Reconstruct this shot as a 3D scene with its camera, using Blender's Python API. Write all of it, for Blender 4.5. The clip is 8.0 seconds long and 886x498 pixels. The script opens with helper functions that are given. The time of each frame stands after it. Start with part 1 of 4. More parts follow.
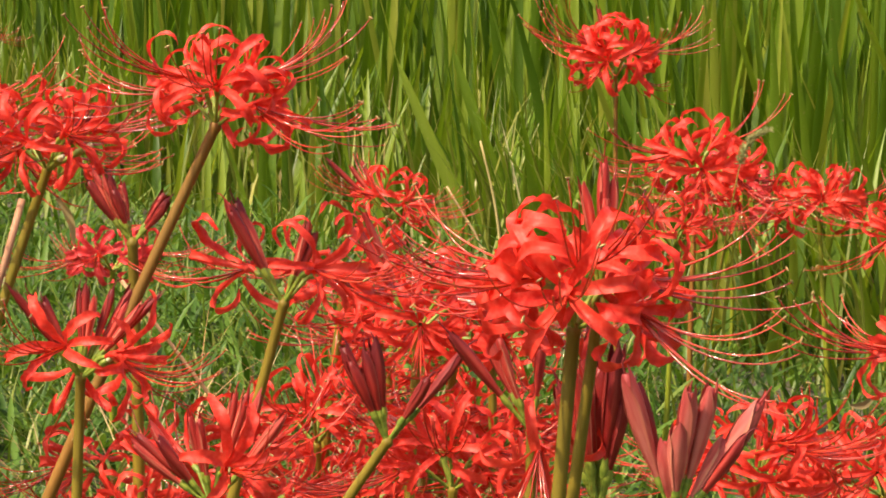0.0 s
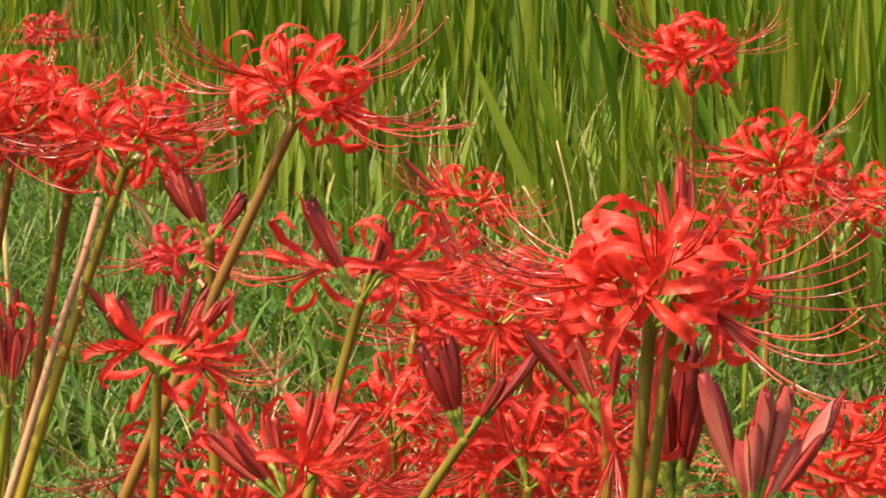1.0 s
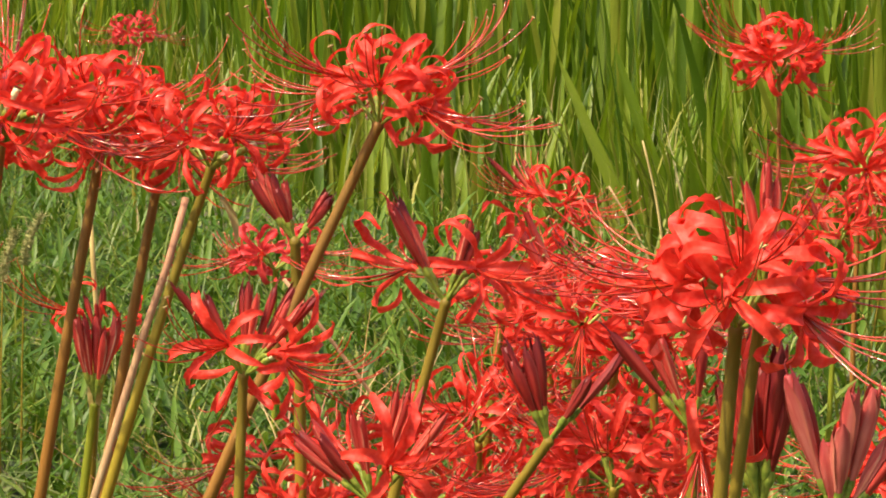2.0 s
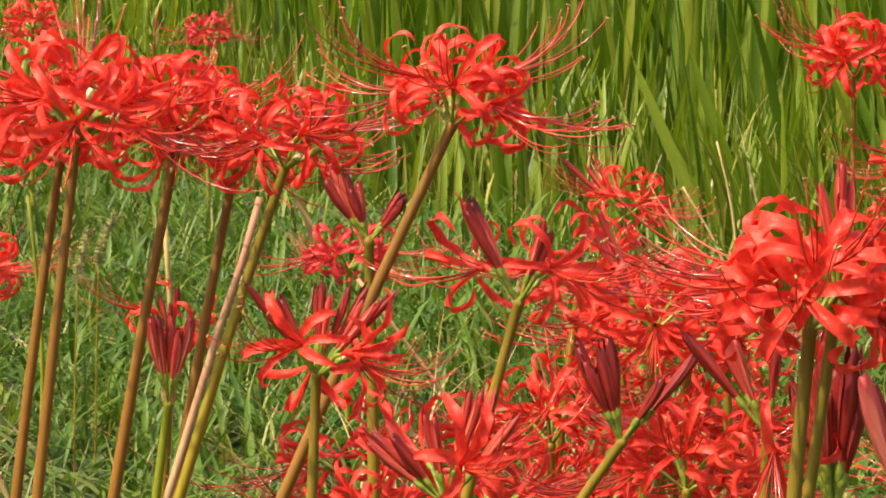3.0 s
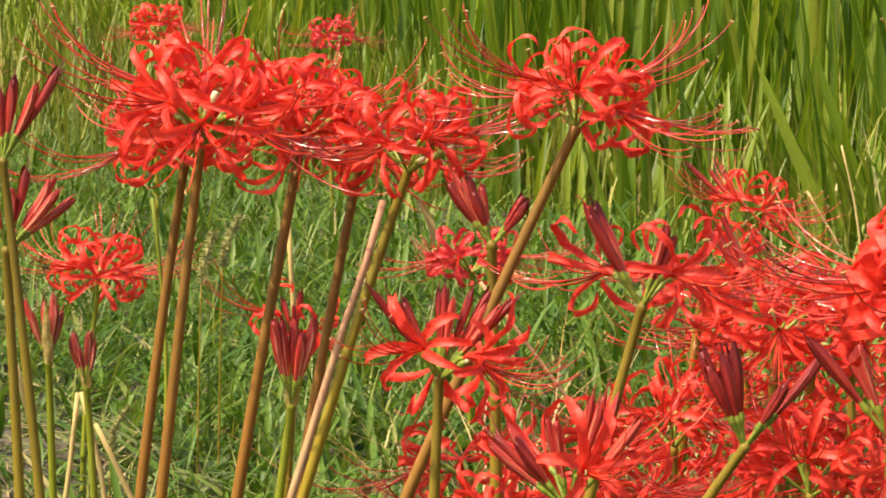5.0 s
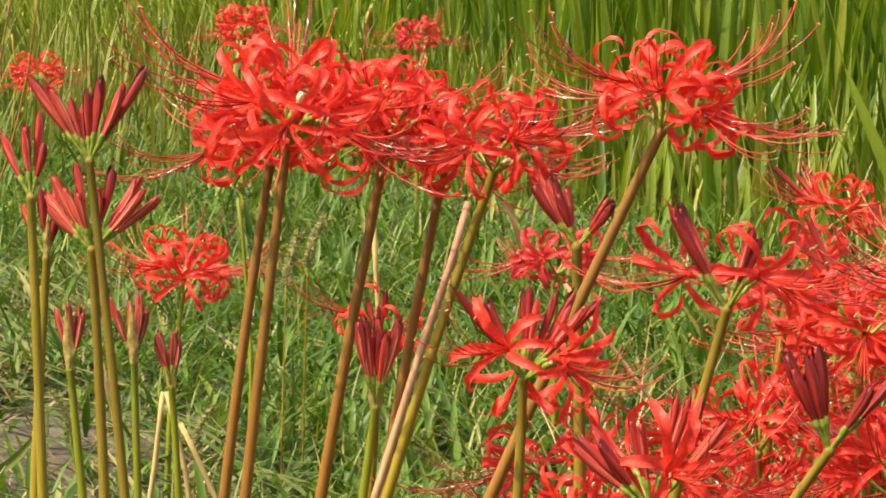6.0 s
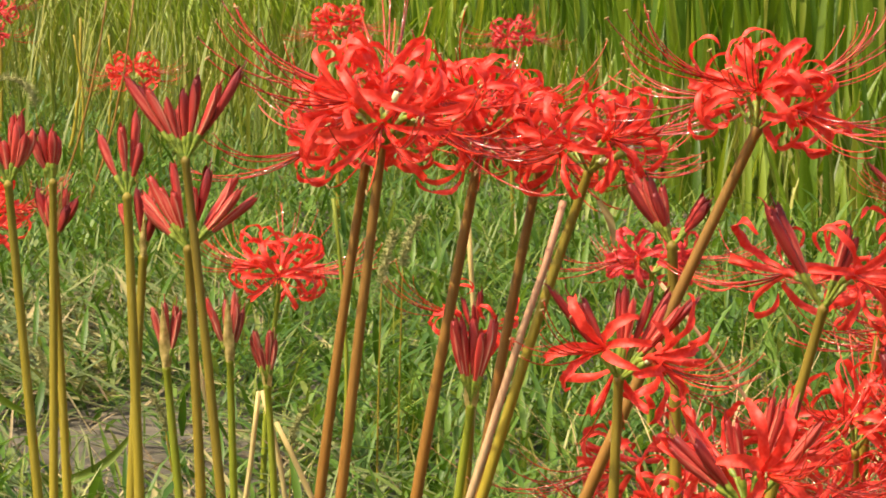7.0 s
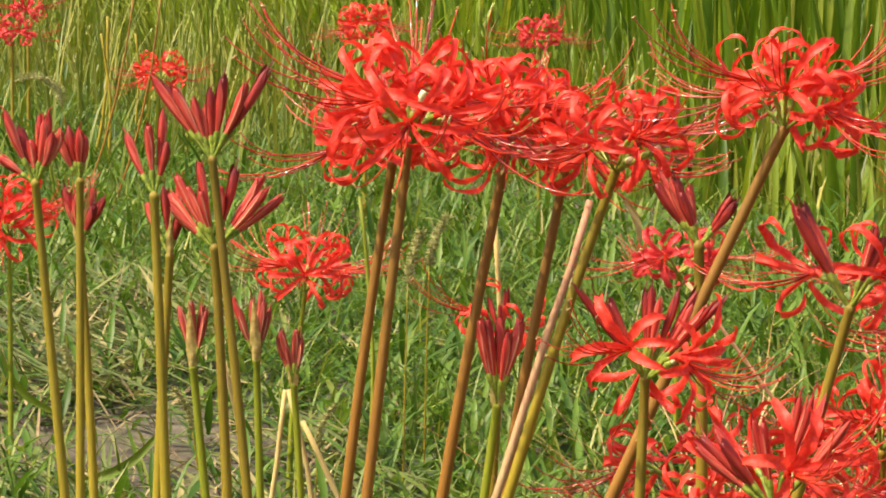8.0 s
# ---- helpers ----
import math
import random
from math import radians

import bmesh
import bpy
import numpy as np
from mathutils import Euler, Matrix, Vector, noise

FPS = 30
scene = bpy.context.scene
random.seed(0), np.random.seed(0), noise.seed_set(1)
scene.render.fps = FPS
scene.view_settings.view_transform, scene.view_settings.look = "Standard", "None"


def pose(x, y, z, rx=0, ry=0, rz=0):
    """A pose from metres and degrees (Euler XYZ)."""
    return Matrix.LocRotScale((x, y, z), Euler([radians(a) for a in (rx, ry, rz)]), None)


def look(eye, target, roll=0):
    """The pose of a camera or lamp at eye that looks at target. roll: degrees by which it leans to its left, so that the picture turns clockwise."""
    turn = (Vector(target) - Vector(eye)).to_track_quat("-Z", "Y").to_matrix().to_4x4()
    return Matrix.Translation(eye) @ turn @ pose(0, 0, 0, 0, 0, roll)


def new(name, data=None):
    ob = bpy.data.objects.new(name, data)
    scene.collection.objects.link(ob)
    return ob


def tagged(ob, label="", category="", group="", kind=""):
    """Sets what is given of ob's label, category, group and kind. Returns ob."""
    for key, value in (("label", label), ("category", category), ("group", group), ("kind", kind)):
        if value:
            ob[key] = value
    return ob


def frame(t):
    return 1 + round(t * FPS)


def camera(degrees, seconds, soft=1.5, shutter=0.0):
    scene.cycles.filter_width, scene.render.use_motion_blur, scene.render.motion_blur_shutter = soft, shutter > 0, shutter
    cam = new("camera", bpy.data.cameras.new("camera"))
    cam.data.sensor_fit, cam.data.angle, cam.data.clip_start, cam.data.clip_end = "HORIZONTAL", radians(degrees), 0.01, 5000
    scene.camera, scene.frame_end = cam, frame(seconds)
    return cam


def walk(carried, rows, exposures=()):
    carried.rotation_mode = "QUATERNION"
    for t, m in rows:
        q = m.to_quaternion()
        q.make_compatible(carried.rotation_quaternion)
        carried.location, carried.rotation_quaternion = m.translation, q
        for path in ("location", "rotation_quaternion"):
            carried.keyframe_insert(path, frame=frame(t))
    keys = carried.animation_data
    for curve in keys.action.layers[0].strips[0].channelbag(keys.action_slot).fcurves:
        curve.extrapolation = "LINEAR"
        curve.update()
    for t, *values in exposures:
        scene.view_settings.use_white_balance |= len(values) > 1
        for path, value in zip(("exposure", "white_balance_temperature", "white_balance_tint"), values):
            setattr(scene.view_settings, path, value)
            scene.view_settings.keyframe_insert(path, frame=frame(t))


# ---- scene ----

# ---------- camera: one slow turn to the left on a tripod ----------
cam = camera(16.0, 8.0, soft=1.85)
walk(cam, [
    (0.0, pose(0, 0, 0.75, 82.914, 0, -0.001) @ pose(0, 0, 0, 0, 0, 0.246)),
    (0.5, pose(0, 0, 0.75, 82.908, 0, 0.654) @ pose(0, 0, 0, 0, 0, 0.217)),
    (1.0, pose(0, 0, 0.75, 82.899, 0, 1.396) @ pose(0, 0, 0, 0, 0, 0.153)),
    (1.5, pose(0, 0, 0.75, 82.894, 0, 2.230) @ pose(0, 0, 0, 0, 0, 0.094)),
    (1.7, pose(0, 0, 0.75, 82.895, 0, 2.583) @ pose(0, 0, 0, 0, 0, 0.088)),
    (2.8, pose(0, 0, 0.75, 82.900, 0, 3.885) @ pose(0, 0, 0, 0, 0, 0.059)),
    (3.0, pose(0, 0, 0.75, 82.901, 0, 4.306) @ pose(0, 0, 0, 0, 0, 0.054)),
    (3.5, pose(0, 0, 0.75, 82.915, 0, 5.223) @ pose(0, 0, 0, 0, 0, 0.002)),
    (4.0, pose(0, 0, 0.75, 82.932, 0, 5.819) @ pose(0, 0, 0, 0, 0, -0.090)),
    (4.2, pose(0, 0, 0.75, 82.939, 0, 6.110) @ pose(0, 0, 0, 0, 0, -0.083)),
    (5.3, pose(0, 0, 0.75, 82.976, 0, 6.838) @ pose(0, 0, 0, 0, 0, -0.042)),
    (5.5, pose(0, 0, 0.75, 82.983, 0, 7.174) @ pose(0, 0, 0, 0, 0, -0.034)),
    (6.0, pose(0, 0, 0.75, 82.987, 0, 8.112) @ pose(0, 0, 0, 0, 0, 0.059)),
    (6.5, pose(0, 0, 0.75, 82.980, 0, 9.035) @ pose(0, 0, 0, 0, 0, -0.119)),
    (7.0, pose(0, 0, 0.75, 82.976, 0, 9.856) @ pose(0, 0, 0, 0, 0, -0.194)),
    (7.5, pose(0, 0, 0.75, 82.972, 0, 10.395) @ pose(0, 0, 0, 0, 0, -0.202)),
    (8.0, pose(0, 0, 0.75, 82.963, 0, 10.341) @ pose(0, 0, 0, 0, 0, -0.173)),
], exposures=[(0.0, 0.71, 7050, 12), (3.5, 0.75, 7050, 12), (5.5, 0.83, 7050, 12), (8.0, 0.90, 7050, 12)])

# ---------- light ----------
SUN_FROM = Vector((-0.62, -0.45, 1.25)).normalized()
world = bpy.data.worlds.new("sky")
scene.world = world
world.use_nodes = True
sky = world.node_tree.nodes.new("ShaderNodeTexSky")
sky.sky_type = "NISHITA"
sky.sun_disc = False
sky.dust_density = 5.0
sky.ozone_density = 0.4
sky.sun_elevation = math.asin(SUN_FROM.z)
sky.sun_rotation = math.atan2(SUN_FROM.x, SUN_FROM.y)
world.node_tree.links.new(sky.outputs[0], world.node_tree.nodes["Background"].inputs[0])
world.node_tree.nodes["Background"].inputs[1].default_value = 0.15
sun_data = bpy.data.lights.new("sun", "SUN")
sun_data.energy = 3.85
sun_data.angle = radians(0.53)
sun_data.color = (1.0, 0.91, 0.74)
sun = new("sun", sun_data)
sun.matrix_world = look(SUN_FROM * 20, (0, 0, 0))


# ---------- materials ----------
def nodes_of(name):
    m = bpy.data.materials.new(name)
    m.use_nodes = True
    t = m.node_tree
    t.nodes.clear()
    return m, t


def node(t, kind, **values):
    n = t.nodes.new(kind)
    for k, v in values.items():
        n.inputs[k.replace("_", " ")].default_value = v
    return n


def ramp(t, source, stops):
    r = t.nodes.new("ShaderNodeValToRGB")
    while len(r.color_ramp.elements) < len(stops):
        r.color_ramp.elements.new(0.5)
    for e, (p, c) in zip(r.color_ramp.elements, stops):
        e.position, e.color = p, (*c, 1)
    t.links.new(source, r.inputs[0])
    return r.outputs[0]


def mixed(t, kind, fac, a, b):
    m = t.nodes.new("ShaderNodeMix")
    m.data_type, m.blend_type = "RGBA", kind
    if hasattr(fac, "links"):
        t.links.new(fac, m.inputs[0])
    else:
        m.inputs[0].default_value = fac
    for s, v in ((m.inputs[6], a), (m.inputs[7], b)):
        if hasattr(v, "links"):
            t.links.new(v, s)
        else:
            s.default_value = (*v, 1)
    return m.outputs[2]


def noise_of(t, scale, detail=3.0, stretch=None, coords="Object"):
    c = t.nodes.new("ShaderNodeTexCoord")
    n = node(t, "ShaderNodeTexNoise", Scale=scale, Detail=detail)
    out = c.outputs[coords]
    if stretch:
        m = t.nodes.new("ShaderNodeMapping")
        m.inputs["Scale"].default_value = stretch
        t.links.new(out, m.inputs[0])
        out = m.outputs[0]
    t.links.new(out, n.inputs[0])
    return n.outputs[0]


def finish(m, t, colour, rough=0.5, through_light=0.0, tint=None, bump=None, bump_size=0.001, spec=0.5):
    p = node(t, "ShaderNodeBsdfPrincipled", Roughness=rough)
    p.inputs["Specular IOR Level"].default_value = spec
    t.links.new(colour, p.inputs["Base Color"])
    out = t.nodes.new("ShaderNodeOutputMaterial")
    if bump is not None:
        b = node(t, "ShaderNodeBump", Strength=0.6, Distance=bump_size)
        t.links.new(bump, b.inputs["Height"])
        t.links.new(b.outputs[0], p.inputs["Normal"])
    if through_light:
        tr = t.nodes.new("ShaderNodeBsdfTranslucent")
        t.links.new(mixed(t, "MULTIPLY", 1.0, colour, tint) if tint else colour, tr.inputs[0])
        mx = node(t, "ShaderNodeMixShader", Fac=through_light)
        t.links.new(p.outputs[0], mx.inputs[1])
        t.links.new(tr.outputs[0], mx.inputs[2])
        t.links.new(mx.outputs[0], out.inputs[0])
    else:
        t.links.new(p.outputs[0], out.inputs[0])
    return m


def petal_material(name, low, high, streak, through_light=0.32):
    m, t = nodes_of(name)
    info = t.nodes.new("ShaderNodeObjectInfo")
    c = ramp(t, info.outputs["Random"], [(0.0, low), (1.0, high)])
    blotch = noise_of(t, 95.0, 3.0)
    c = mixed(t, "MIX", ramp(t, blotch, [(0.48, (0, 0, 0)), (0.72, (0.26, 0.26, 0.26))]), c, tuple(v * 0.66 for v in low))
    veins = noise_of(t, 420.0, 4.0, (1.0, 1.0, 0.12))
    c = mixed(t, "MIX", ramp(t, veins, [(0.42, (0, 0, 0)), (0.70, (0.5, 0.5, 0.5))]), c, streak)
    return finish(m, t, c, 0.46, through_light, bump=veins, bump_size=0.0004, spec=0.3)


def stem_material(name, top, low, spot):
    """Round scape: the top colour fades into the low one towards the soil, with fine streaks."""
    m, t = nodes_of(name)
    co = t.nodes.new("ShaderNodeTexCoord")
    xyz = t.nodes.new("ShaderNodeSeparateXYZ")
    t.links.new(co.outputs["Object"], xyz.inputs[0])
    add = t.nodes.new("ShaderNodeMath")
    add.operation = "MULTIPLY_ADD"
    t.links.new(noise_of(t, 30.0, 4.0, (1.0, 1.0, 0.2)), add.inputs[0])
    add.inputs[1].default_value = 0.35
    t.links.new(xyz.outputs[2], add.inputs[2])
    c = ramp(t, add.outputs[0], [(0.40, low), (0.66, top)])
    fine = noise_of(t, 600.0, 3.0, (1.0, 1.0, 0.10))
    c = mixed(t, "MIX", ramp(t, fine, [(0.56, (0, 0, 0)), (0.75, (0.6, 0.6, 0.6))]), c, spot)
    return finish(m, t, c, 0.55, bump=fine, bump_size=0.0003, spec=0.25)


def leaf_material(name, stops, through_light, rough=0.45, dry=(0.45, 0.36, 0.14), dry_share=0.55, spec=0.4):
    m, t = nodes_of(name)
    g = t.nodes.new("ShaderNodeNewGeometry")
    c = ramp(t, g.outputs["Random Per Island"], stops)
    patch = noise_of(t, 2.2, 3.0)
    c = mixed(t, "OVERLAY", 0.45, c, ramp(t, patch, [(0.3, (0.32, 0.34, 0.25)), (0.7, (0.68, 0.66, 0.60))]))
    fine = noise_of(t, 160.0, 2.0)
    c = mixed(t, "MIX", ramp(t, fine, [(0.66, (0, 0, 0)), (0.82, (dry_share, dry_share, dry_share))]), c, dry)
    return finish(m, t, c, rough, through_light, tint=(1.0, 1.0, 0.55), spec=spec)


def filament_material(name, stops, streak, rough):
    """Thin threads whose colour varies from one to the next, with glints painted along them."""
    m, t = nodes_of(name)
    info = t.nodes.new("ShaderNodeObjectInfo")
    c = ramp(t, info.outputs["Random"], stops)
    along = noise_of(t, 60.0, 2.0)
    # streak is the highlight colour, mixed in as pale patches by noise
    c = mixed(t, "MIX", ramp(t, along, [(0.52, (0, 0, 0)), (0.72, (0.5, 0.5, 0.5))]), c, streak)
    return finish(m, t, c, rough, 0.06, spec=0.7)


PETAL = petal_material("petal_red", (0.76, 0.028, 0.018), (0.86, 0.058, 0.033), (0.92, 0.125, 0.080))
PETAL_OLD = petal_material("petal_pink", (0.62, 0.026, 0.030), (0.72, 0.045, 0.045), (0.80, 0.12, 0.11))
FILAMENT = filament_material("filament_red", [(0.0, (0.27, 0.010, 0.005)), (0.6, (0.52, 0.028, 0.012)), (1.0, (0.68, 0.075, 0.034))], (0.78, 0.20, 0.14), 0.15)


def bud_material(name, low, high, edge, tip):
    """Folded petals: paler seams along the bud, darker pigment at the tip."""
    m, t = nodes_of(name)
    info = t.nodes.new("ShaderNodeObjectInfo")
    c = ramp(t, info.outputs["Random"], [(0.0, low), (1.0, high)])
    seams = noise_of(t, 330.0, 3.0, (1.0, 1.0, 0.06))
    c = mixed(t, "MIX", ramp(t, seams, [(0.44, (0, 0, 0)), (0.62, (0.55, 0.55, 0.55))]), c, edge)
    c = mixed(t, "MIX", ramp(t, seams, [(0.34, (0.45, 0.45, 0.45)), (0.44, (0, 0, 0))]), c, tip)
    co = t.nodes.new("ShaderNodeTexCoord")
    xyz = t.nodes.new("ShaderNodeSeparateXYZ")
    t.links.new(co.outputs["Object"], xyz.inputs[0])
    rangez = node(t, "ShaderNodeMapRange")
    rangez.inputs[1].default_value, rangez.inputs[2].default_value = 0.046, 0.072
    t.links.new(xyz.outputs[2], rangez.inputs[0])
    c = mixed(t, "MIX", ramp(t, rangez.outputs[0], [(0.0, (0, 0, 0)), (1.0, (0.85, 0.85, 0.85))]), c, tip)
    return finish(m, t, c, 0.50, 0.10, bump=seams, bump_size=0.0005, spec=0.35)


BUD = bud_material("bud_red", (0.44, 0.030, 0.024), (0.66, 0.070, 0.046), (0.76, 0.20, 0.13), (0.30, 0.018, 0.018))
BUD_DARK = bud_material("bud_crimson", (0.25, 0.013, 0.010), (0.42, 0.026, 0.018), (0.52, 0.075, 0.055), (0.10, 0.008, 0.012))
BUD_PALE = bud_material("bud_pink", (0.52, 0.080, 0.062), (0.62, 0.120, 0.090), (0.70, 0.23, 0.17), (0.30, 0.032, 0.034))
BUD_UNRIPE = bud_material("bud_brown", (0.30, 0.036, 0.026), (0.44, 0.066, 0.044), (0.58, 0.20, 0.13), (0.22, 0.020, 0.018))
MARGIN = bud_material("bud_margin", (0.58, 0.17, 0.11), (0.74, 0.40, 0.25), (0.68, 0.14, 0.09), (0.24, 0.02, 0.02))
MARGIN_PALE = bud_material("bud_margin_pale", (0.52, 0.24, 0.15), (0.66, 0.40, 0.25), (0.66, 0.24, 0.15), (0.40, 0.10, 0.07))
MARGIN_DARK = bud_material("bud_margin_dark", (0.26, 0.025, 0.02), (0.42, 0.09, 0.06), (0.36, 0.03, 0.025), (0.12, 0.01, 0.015))


def flat_noise(name, a, b, scale, rough=0.5, through_light=0.0):
    m, t = nodes_of(name)
    n = noise_of(t, scale, 4.0)
    return finish(m, t, ramp(t, n, [(0.35, a), (0.65, b)]), rough, through_light, bump=n, bump_size=0.0006)


ANTHER = flat_noise("anther", (0.16, 0.07, 0.02), (0.46, 0.32, 0.11), 900.0, 0.7)
PEDICEL = flat_noise("pedicel_green", (0.13, 0.19, 0.018), (0.29, 0.34, 0.042), 220.0)
CREAM = flat_noise("withered_tube", (0.52, 0.47, 0.22), (0.74, 0.68, 0.42), 260.0, 0.6)
SPATHE = flat_noise("papery_bract", (0.34, 0.26, 0.06), (0.62, 0.46, 0.17), 190.0, 0.6, 0.30)
STEMS = {
    "brown": stem_material("stem_brown", (0.192, 0.099, 0.019), (0.265, 0.120, 0.021), (0.30, 0.16, 0.035)),
    "olive": stem_material("stem_olive", (0.150, 0.105, 0.013), (0.25, 0.180, 0.018), (0.27, 0.21, 0.04)),
    "yellow": stem_material("stem_yellow", (0.19, 0.145, 0.015), (0.31, 0.235, 0.022), (0.36, 0.29, 0.06)),
    "green": stem_material("stem_green", (0.13, 0.150, 0.012), (0.20, 0.225, 0.016), (0.26, 0.28, 0.04)),
    "dry": stem_material("stem_dry", (0.42, 0.21, 0.12), (0.48, 0.31, 0.15), (0.58, 0.45, 0.24)),
    "straw": stem_material("stem_straw", (0.40, 0.28, 0.09), (0.50, 0.38, 0.15), (0.58, 0.48, 0.24)),
}
RICE = leaf_material("rice_leaf", [(0.0, (0.065, 0.135, 0.008)), (0.45, (0.130, 0.225, 0.014)), (0.85, (0.215, 0.300, 0.022)), (1.0, (0.34, 0.35, 0.05))], 0.50)
WEED = leaf_material("weed_leaf", [(0.0, (0.038, 0.090, 0.010)), (0.5, (0.072, 0.148, 0.016)), (0.9, (0.122, 0.208, 0.030)), (1.0, (0.21, 0.24, 0.06))], 0.36, 0.42, dry_share=0.34, spec=0.25)
WEED_LIGHT = leaf_material("fine_grass_leaf", [(0.0, (0.07, 0.12, 0.012)), (0.6, (0.145, 0.205, 0.018)), (0.86, (0.22, 0.25, 0.034)), (1.0, (0.30, 0.30, 0.09))], 0.32)
TALL = leaf_material("tall_grass_leaf", [(0.0, (0.09, 0.125, 0.015)), (0.6, (0.20, 0.23, 0.03)), (1.0, (0.34, 0.32, 0.07))], 0.30)
LEAF_PALE = leaf_material("broad_leaf", [(0.0, (0.17, 0.25, 0.02)), (1.0, (0.24, 0.31, 0.03))], 0.35)
STRAW = leaf_material("straw", [(0.0, (0.11, 0.072, 0.035)), (0.6, (0.22, 0.16, 0.072)), (1.0, (0.42, 0.33, 0.17))], 0.10, 0.6)


def soil_material():
    m, t = nodes_of("soil")
    big, fine = noise_of(t, 1.6, 5.0), noise_of(t, 38.0, 6.0)
    c = ramp(t, big, [(0.3, (0.070, 0.060, 0.042)), (0.7, (0.128, 0.112, 0.082))])
    c = mixed(t, "OVERLAY", 0.5, c, ramp(t, fine, [(0.3, (0.2, 0.2, 0.2)), (0.7, (0.75, 0.74, 0.70))]))
    return finish(m, t, c, 0.9, bump=fine, bump_size=0.006, spec=0.2)


SOIL = soil_material()
WISP = leaf_material("withered_wisp", [(0.0, (0.30, 0.11, 0.05)), (0.6, (0.46, 0.26, 0.12)), (1.0, (0.58, 0.46, 0.24))], 0.15, 0.4)
DRY_LEAF = leaf_material("withered_leaf", [(0.0, (0.30, 0.22, 0.08)), (0.7, (0.46, 0.38, 0.18)), (1.0, (0.60, 0.53, 0.32))], 0.20, 0.5)
FLAT_GRASS = leaf_material("lying_leaf", [(0.0, (0.07, 0.105, 0.025)), (0.6, (0.14, 0.175, 0.05)), (0.85, (0.20, 0.20, 0.07)), (1.0, (0.36, 0.29, 0.13))], 0.20)


# ---------- mesh building ----------
class Shape:
    """Collects points and faces with a material slot for each face."""

    def __init__(self):
        self.v, self.f, self.m = [], [], []

    def tube(self, pts, radii, sides=6, slot=0, lobes=0.0, cap=True, twist=0.0):
        pts = [Vector(p) for p in pts]
        first = len(self.v)
        side = Vector((1, 0, 0))
        for i, p in enumerate(pts):
            ahead = (pts[min(i + 1, len(pts) - 1)] - pts[max(i - 1, 0)]).normalized()
            side = (side - ahead * side.dot(ahead))
            side = side.normalized() if side.length > 1e-6 else ahead.orthogonal().normalized()
            other = ahead.cross(side)
            for k in range(sides):
                a = math.tau * k / sides
                r = radii[i] * (1 + lobes * (0.5 + 1.1 * i / len(pts)) * math.cos(3 * a + twist * i))
                self.v.append(p + (side * math.cos(a) + other * math.sin(a)) * r)
        for i in range(len(pts) - 1):
            for k in range(sides):
                a, b = first + i * sides + k, first + i * sides + (k + 1) % sides
                self.f.append((a, b, b + sides, a + sides))
                self.m.append(slot)
        if cap:
            self.f.append(tuple(first + (len(pts) - 1) * sides + k for k in range(sides)))
            self.m.append(slot)

    def sheet(self, rows, slot=0):
        n, first = len(rows[0]), len(self.v)
        for r in rows:
            self.v.extend(Vector(p) for p in r)
        for i in range(len(rows) - 1):
            for k in range(n - 1):
                a = first + i * n + k
                self.f.append((a, a + 1, a + n + 1, a + n))
                self.m.append(slot)

    def mesh(self, name, *materials):
        me = bpy.data.meshes.new(name)
        me.from_pydata([tuple(p) for p in self.v], [], self.f)
        for m in materials:
            me.materials.append(m)
        me.polygons.foreach_set("material_index", self.m)
        me.polygons.foreach_set("use_smooth", [True] * len(self.f))
        me.update()
        return me


def part(name, me, parent, m=None, label=""):
    ob = new(name, me)
    ob.parent = parent
    if m is not None:
        ob.matrix_basis = m
    return tagged(ob, label=label)


# ---------- spider lily pieces ----------
def tepal_shape(rng, length, width, curl, start=18.0):
    """A narrow strap with crisped margins that rolls back towards its tip, growing along z and leaning to x."""
    s = Shape()
    rows, n = [], 18
    x = z = 0.0
    phase, waves = rng.uniform(0, 6.3), rng.uniform(2.4, 4.8)
    sway = rng.uniform(-0.009, 0.009)
    late = rng.uniform(1.45, 2.1)
    crisp = rng.uniform(0.14, 0.24)
    for i in range(n + 1):
        u = i / n
        ang = radians(start + curl * u ** late)
        w = width * (0.30 + 0.70 * math.sin(min(u / 0.52, 1.0) * math.pi / 2)) * (1 if u < 0.52 else math.sqrt(max(0.03, 1 - ((u - 0.52) / 0.48) ** 2.2)))
        nx, nz = math.cos(ang), -math.sin(ang)
        row = []
        for k in (-1.0, -0.5, 0.0, 0.5, 1.0):
            ripple = crisp * width * abs(k) ** 1.5 * math.sin(math.tau * waves * u + phase + (1.2 if k > 0 else 0)) * min(1, u * 3)
            fold = 0.24 * w * abs(k) - 0.06 * w
            d = ripple - fold
            row.append((x + nx * d, sway * u * u + k * w / 2, z + nz * d))
        rows.append(row)
        x += math.sin(ang) * length / n
        z += math.cos(ang) * length / n
    s.sheet(rows)
    return s


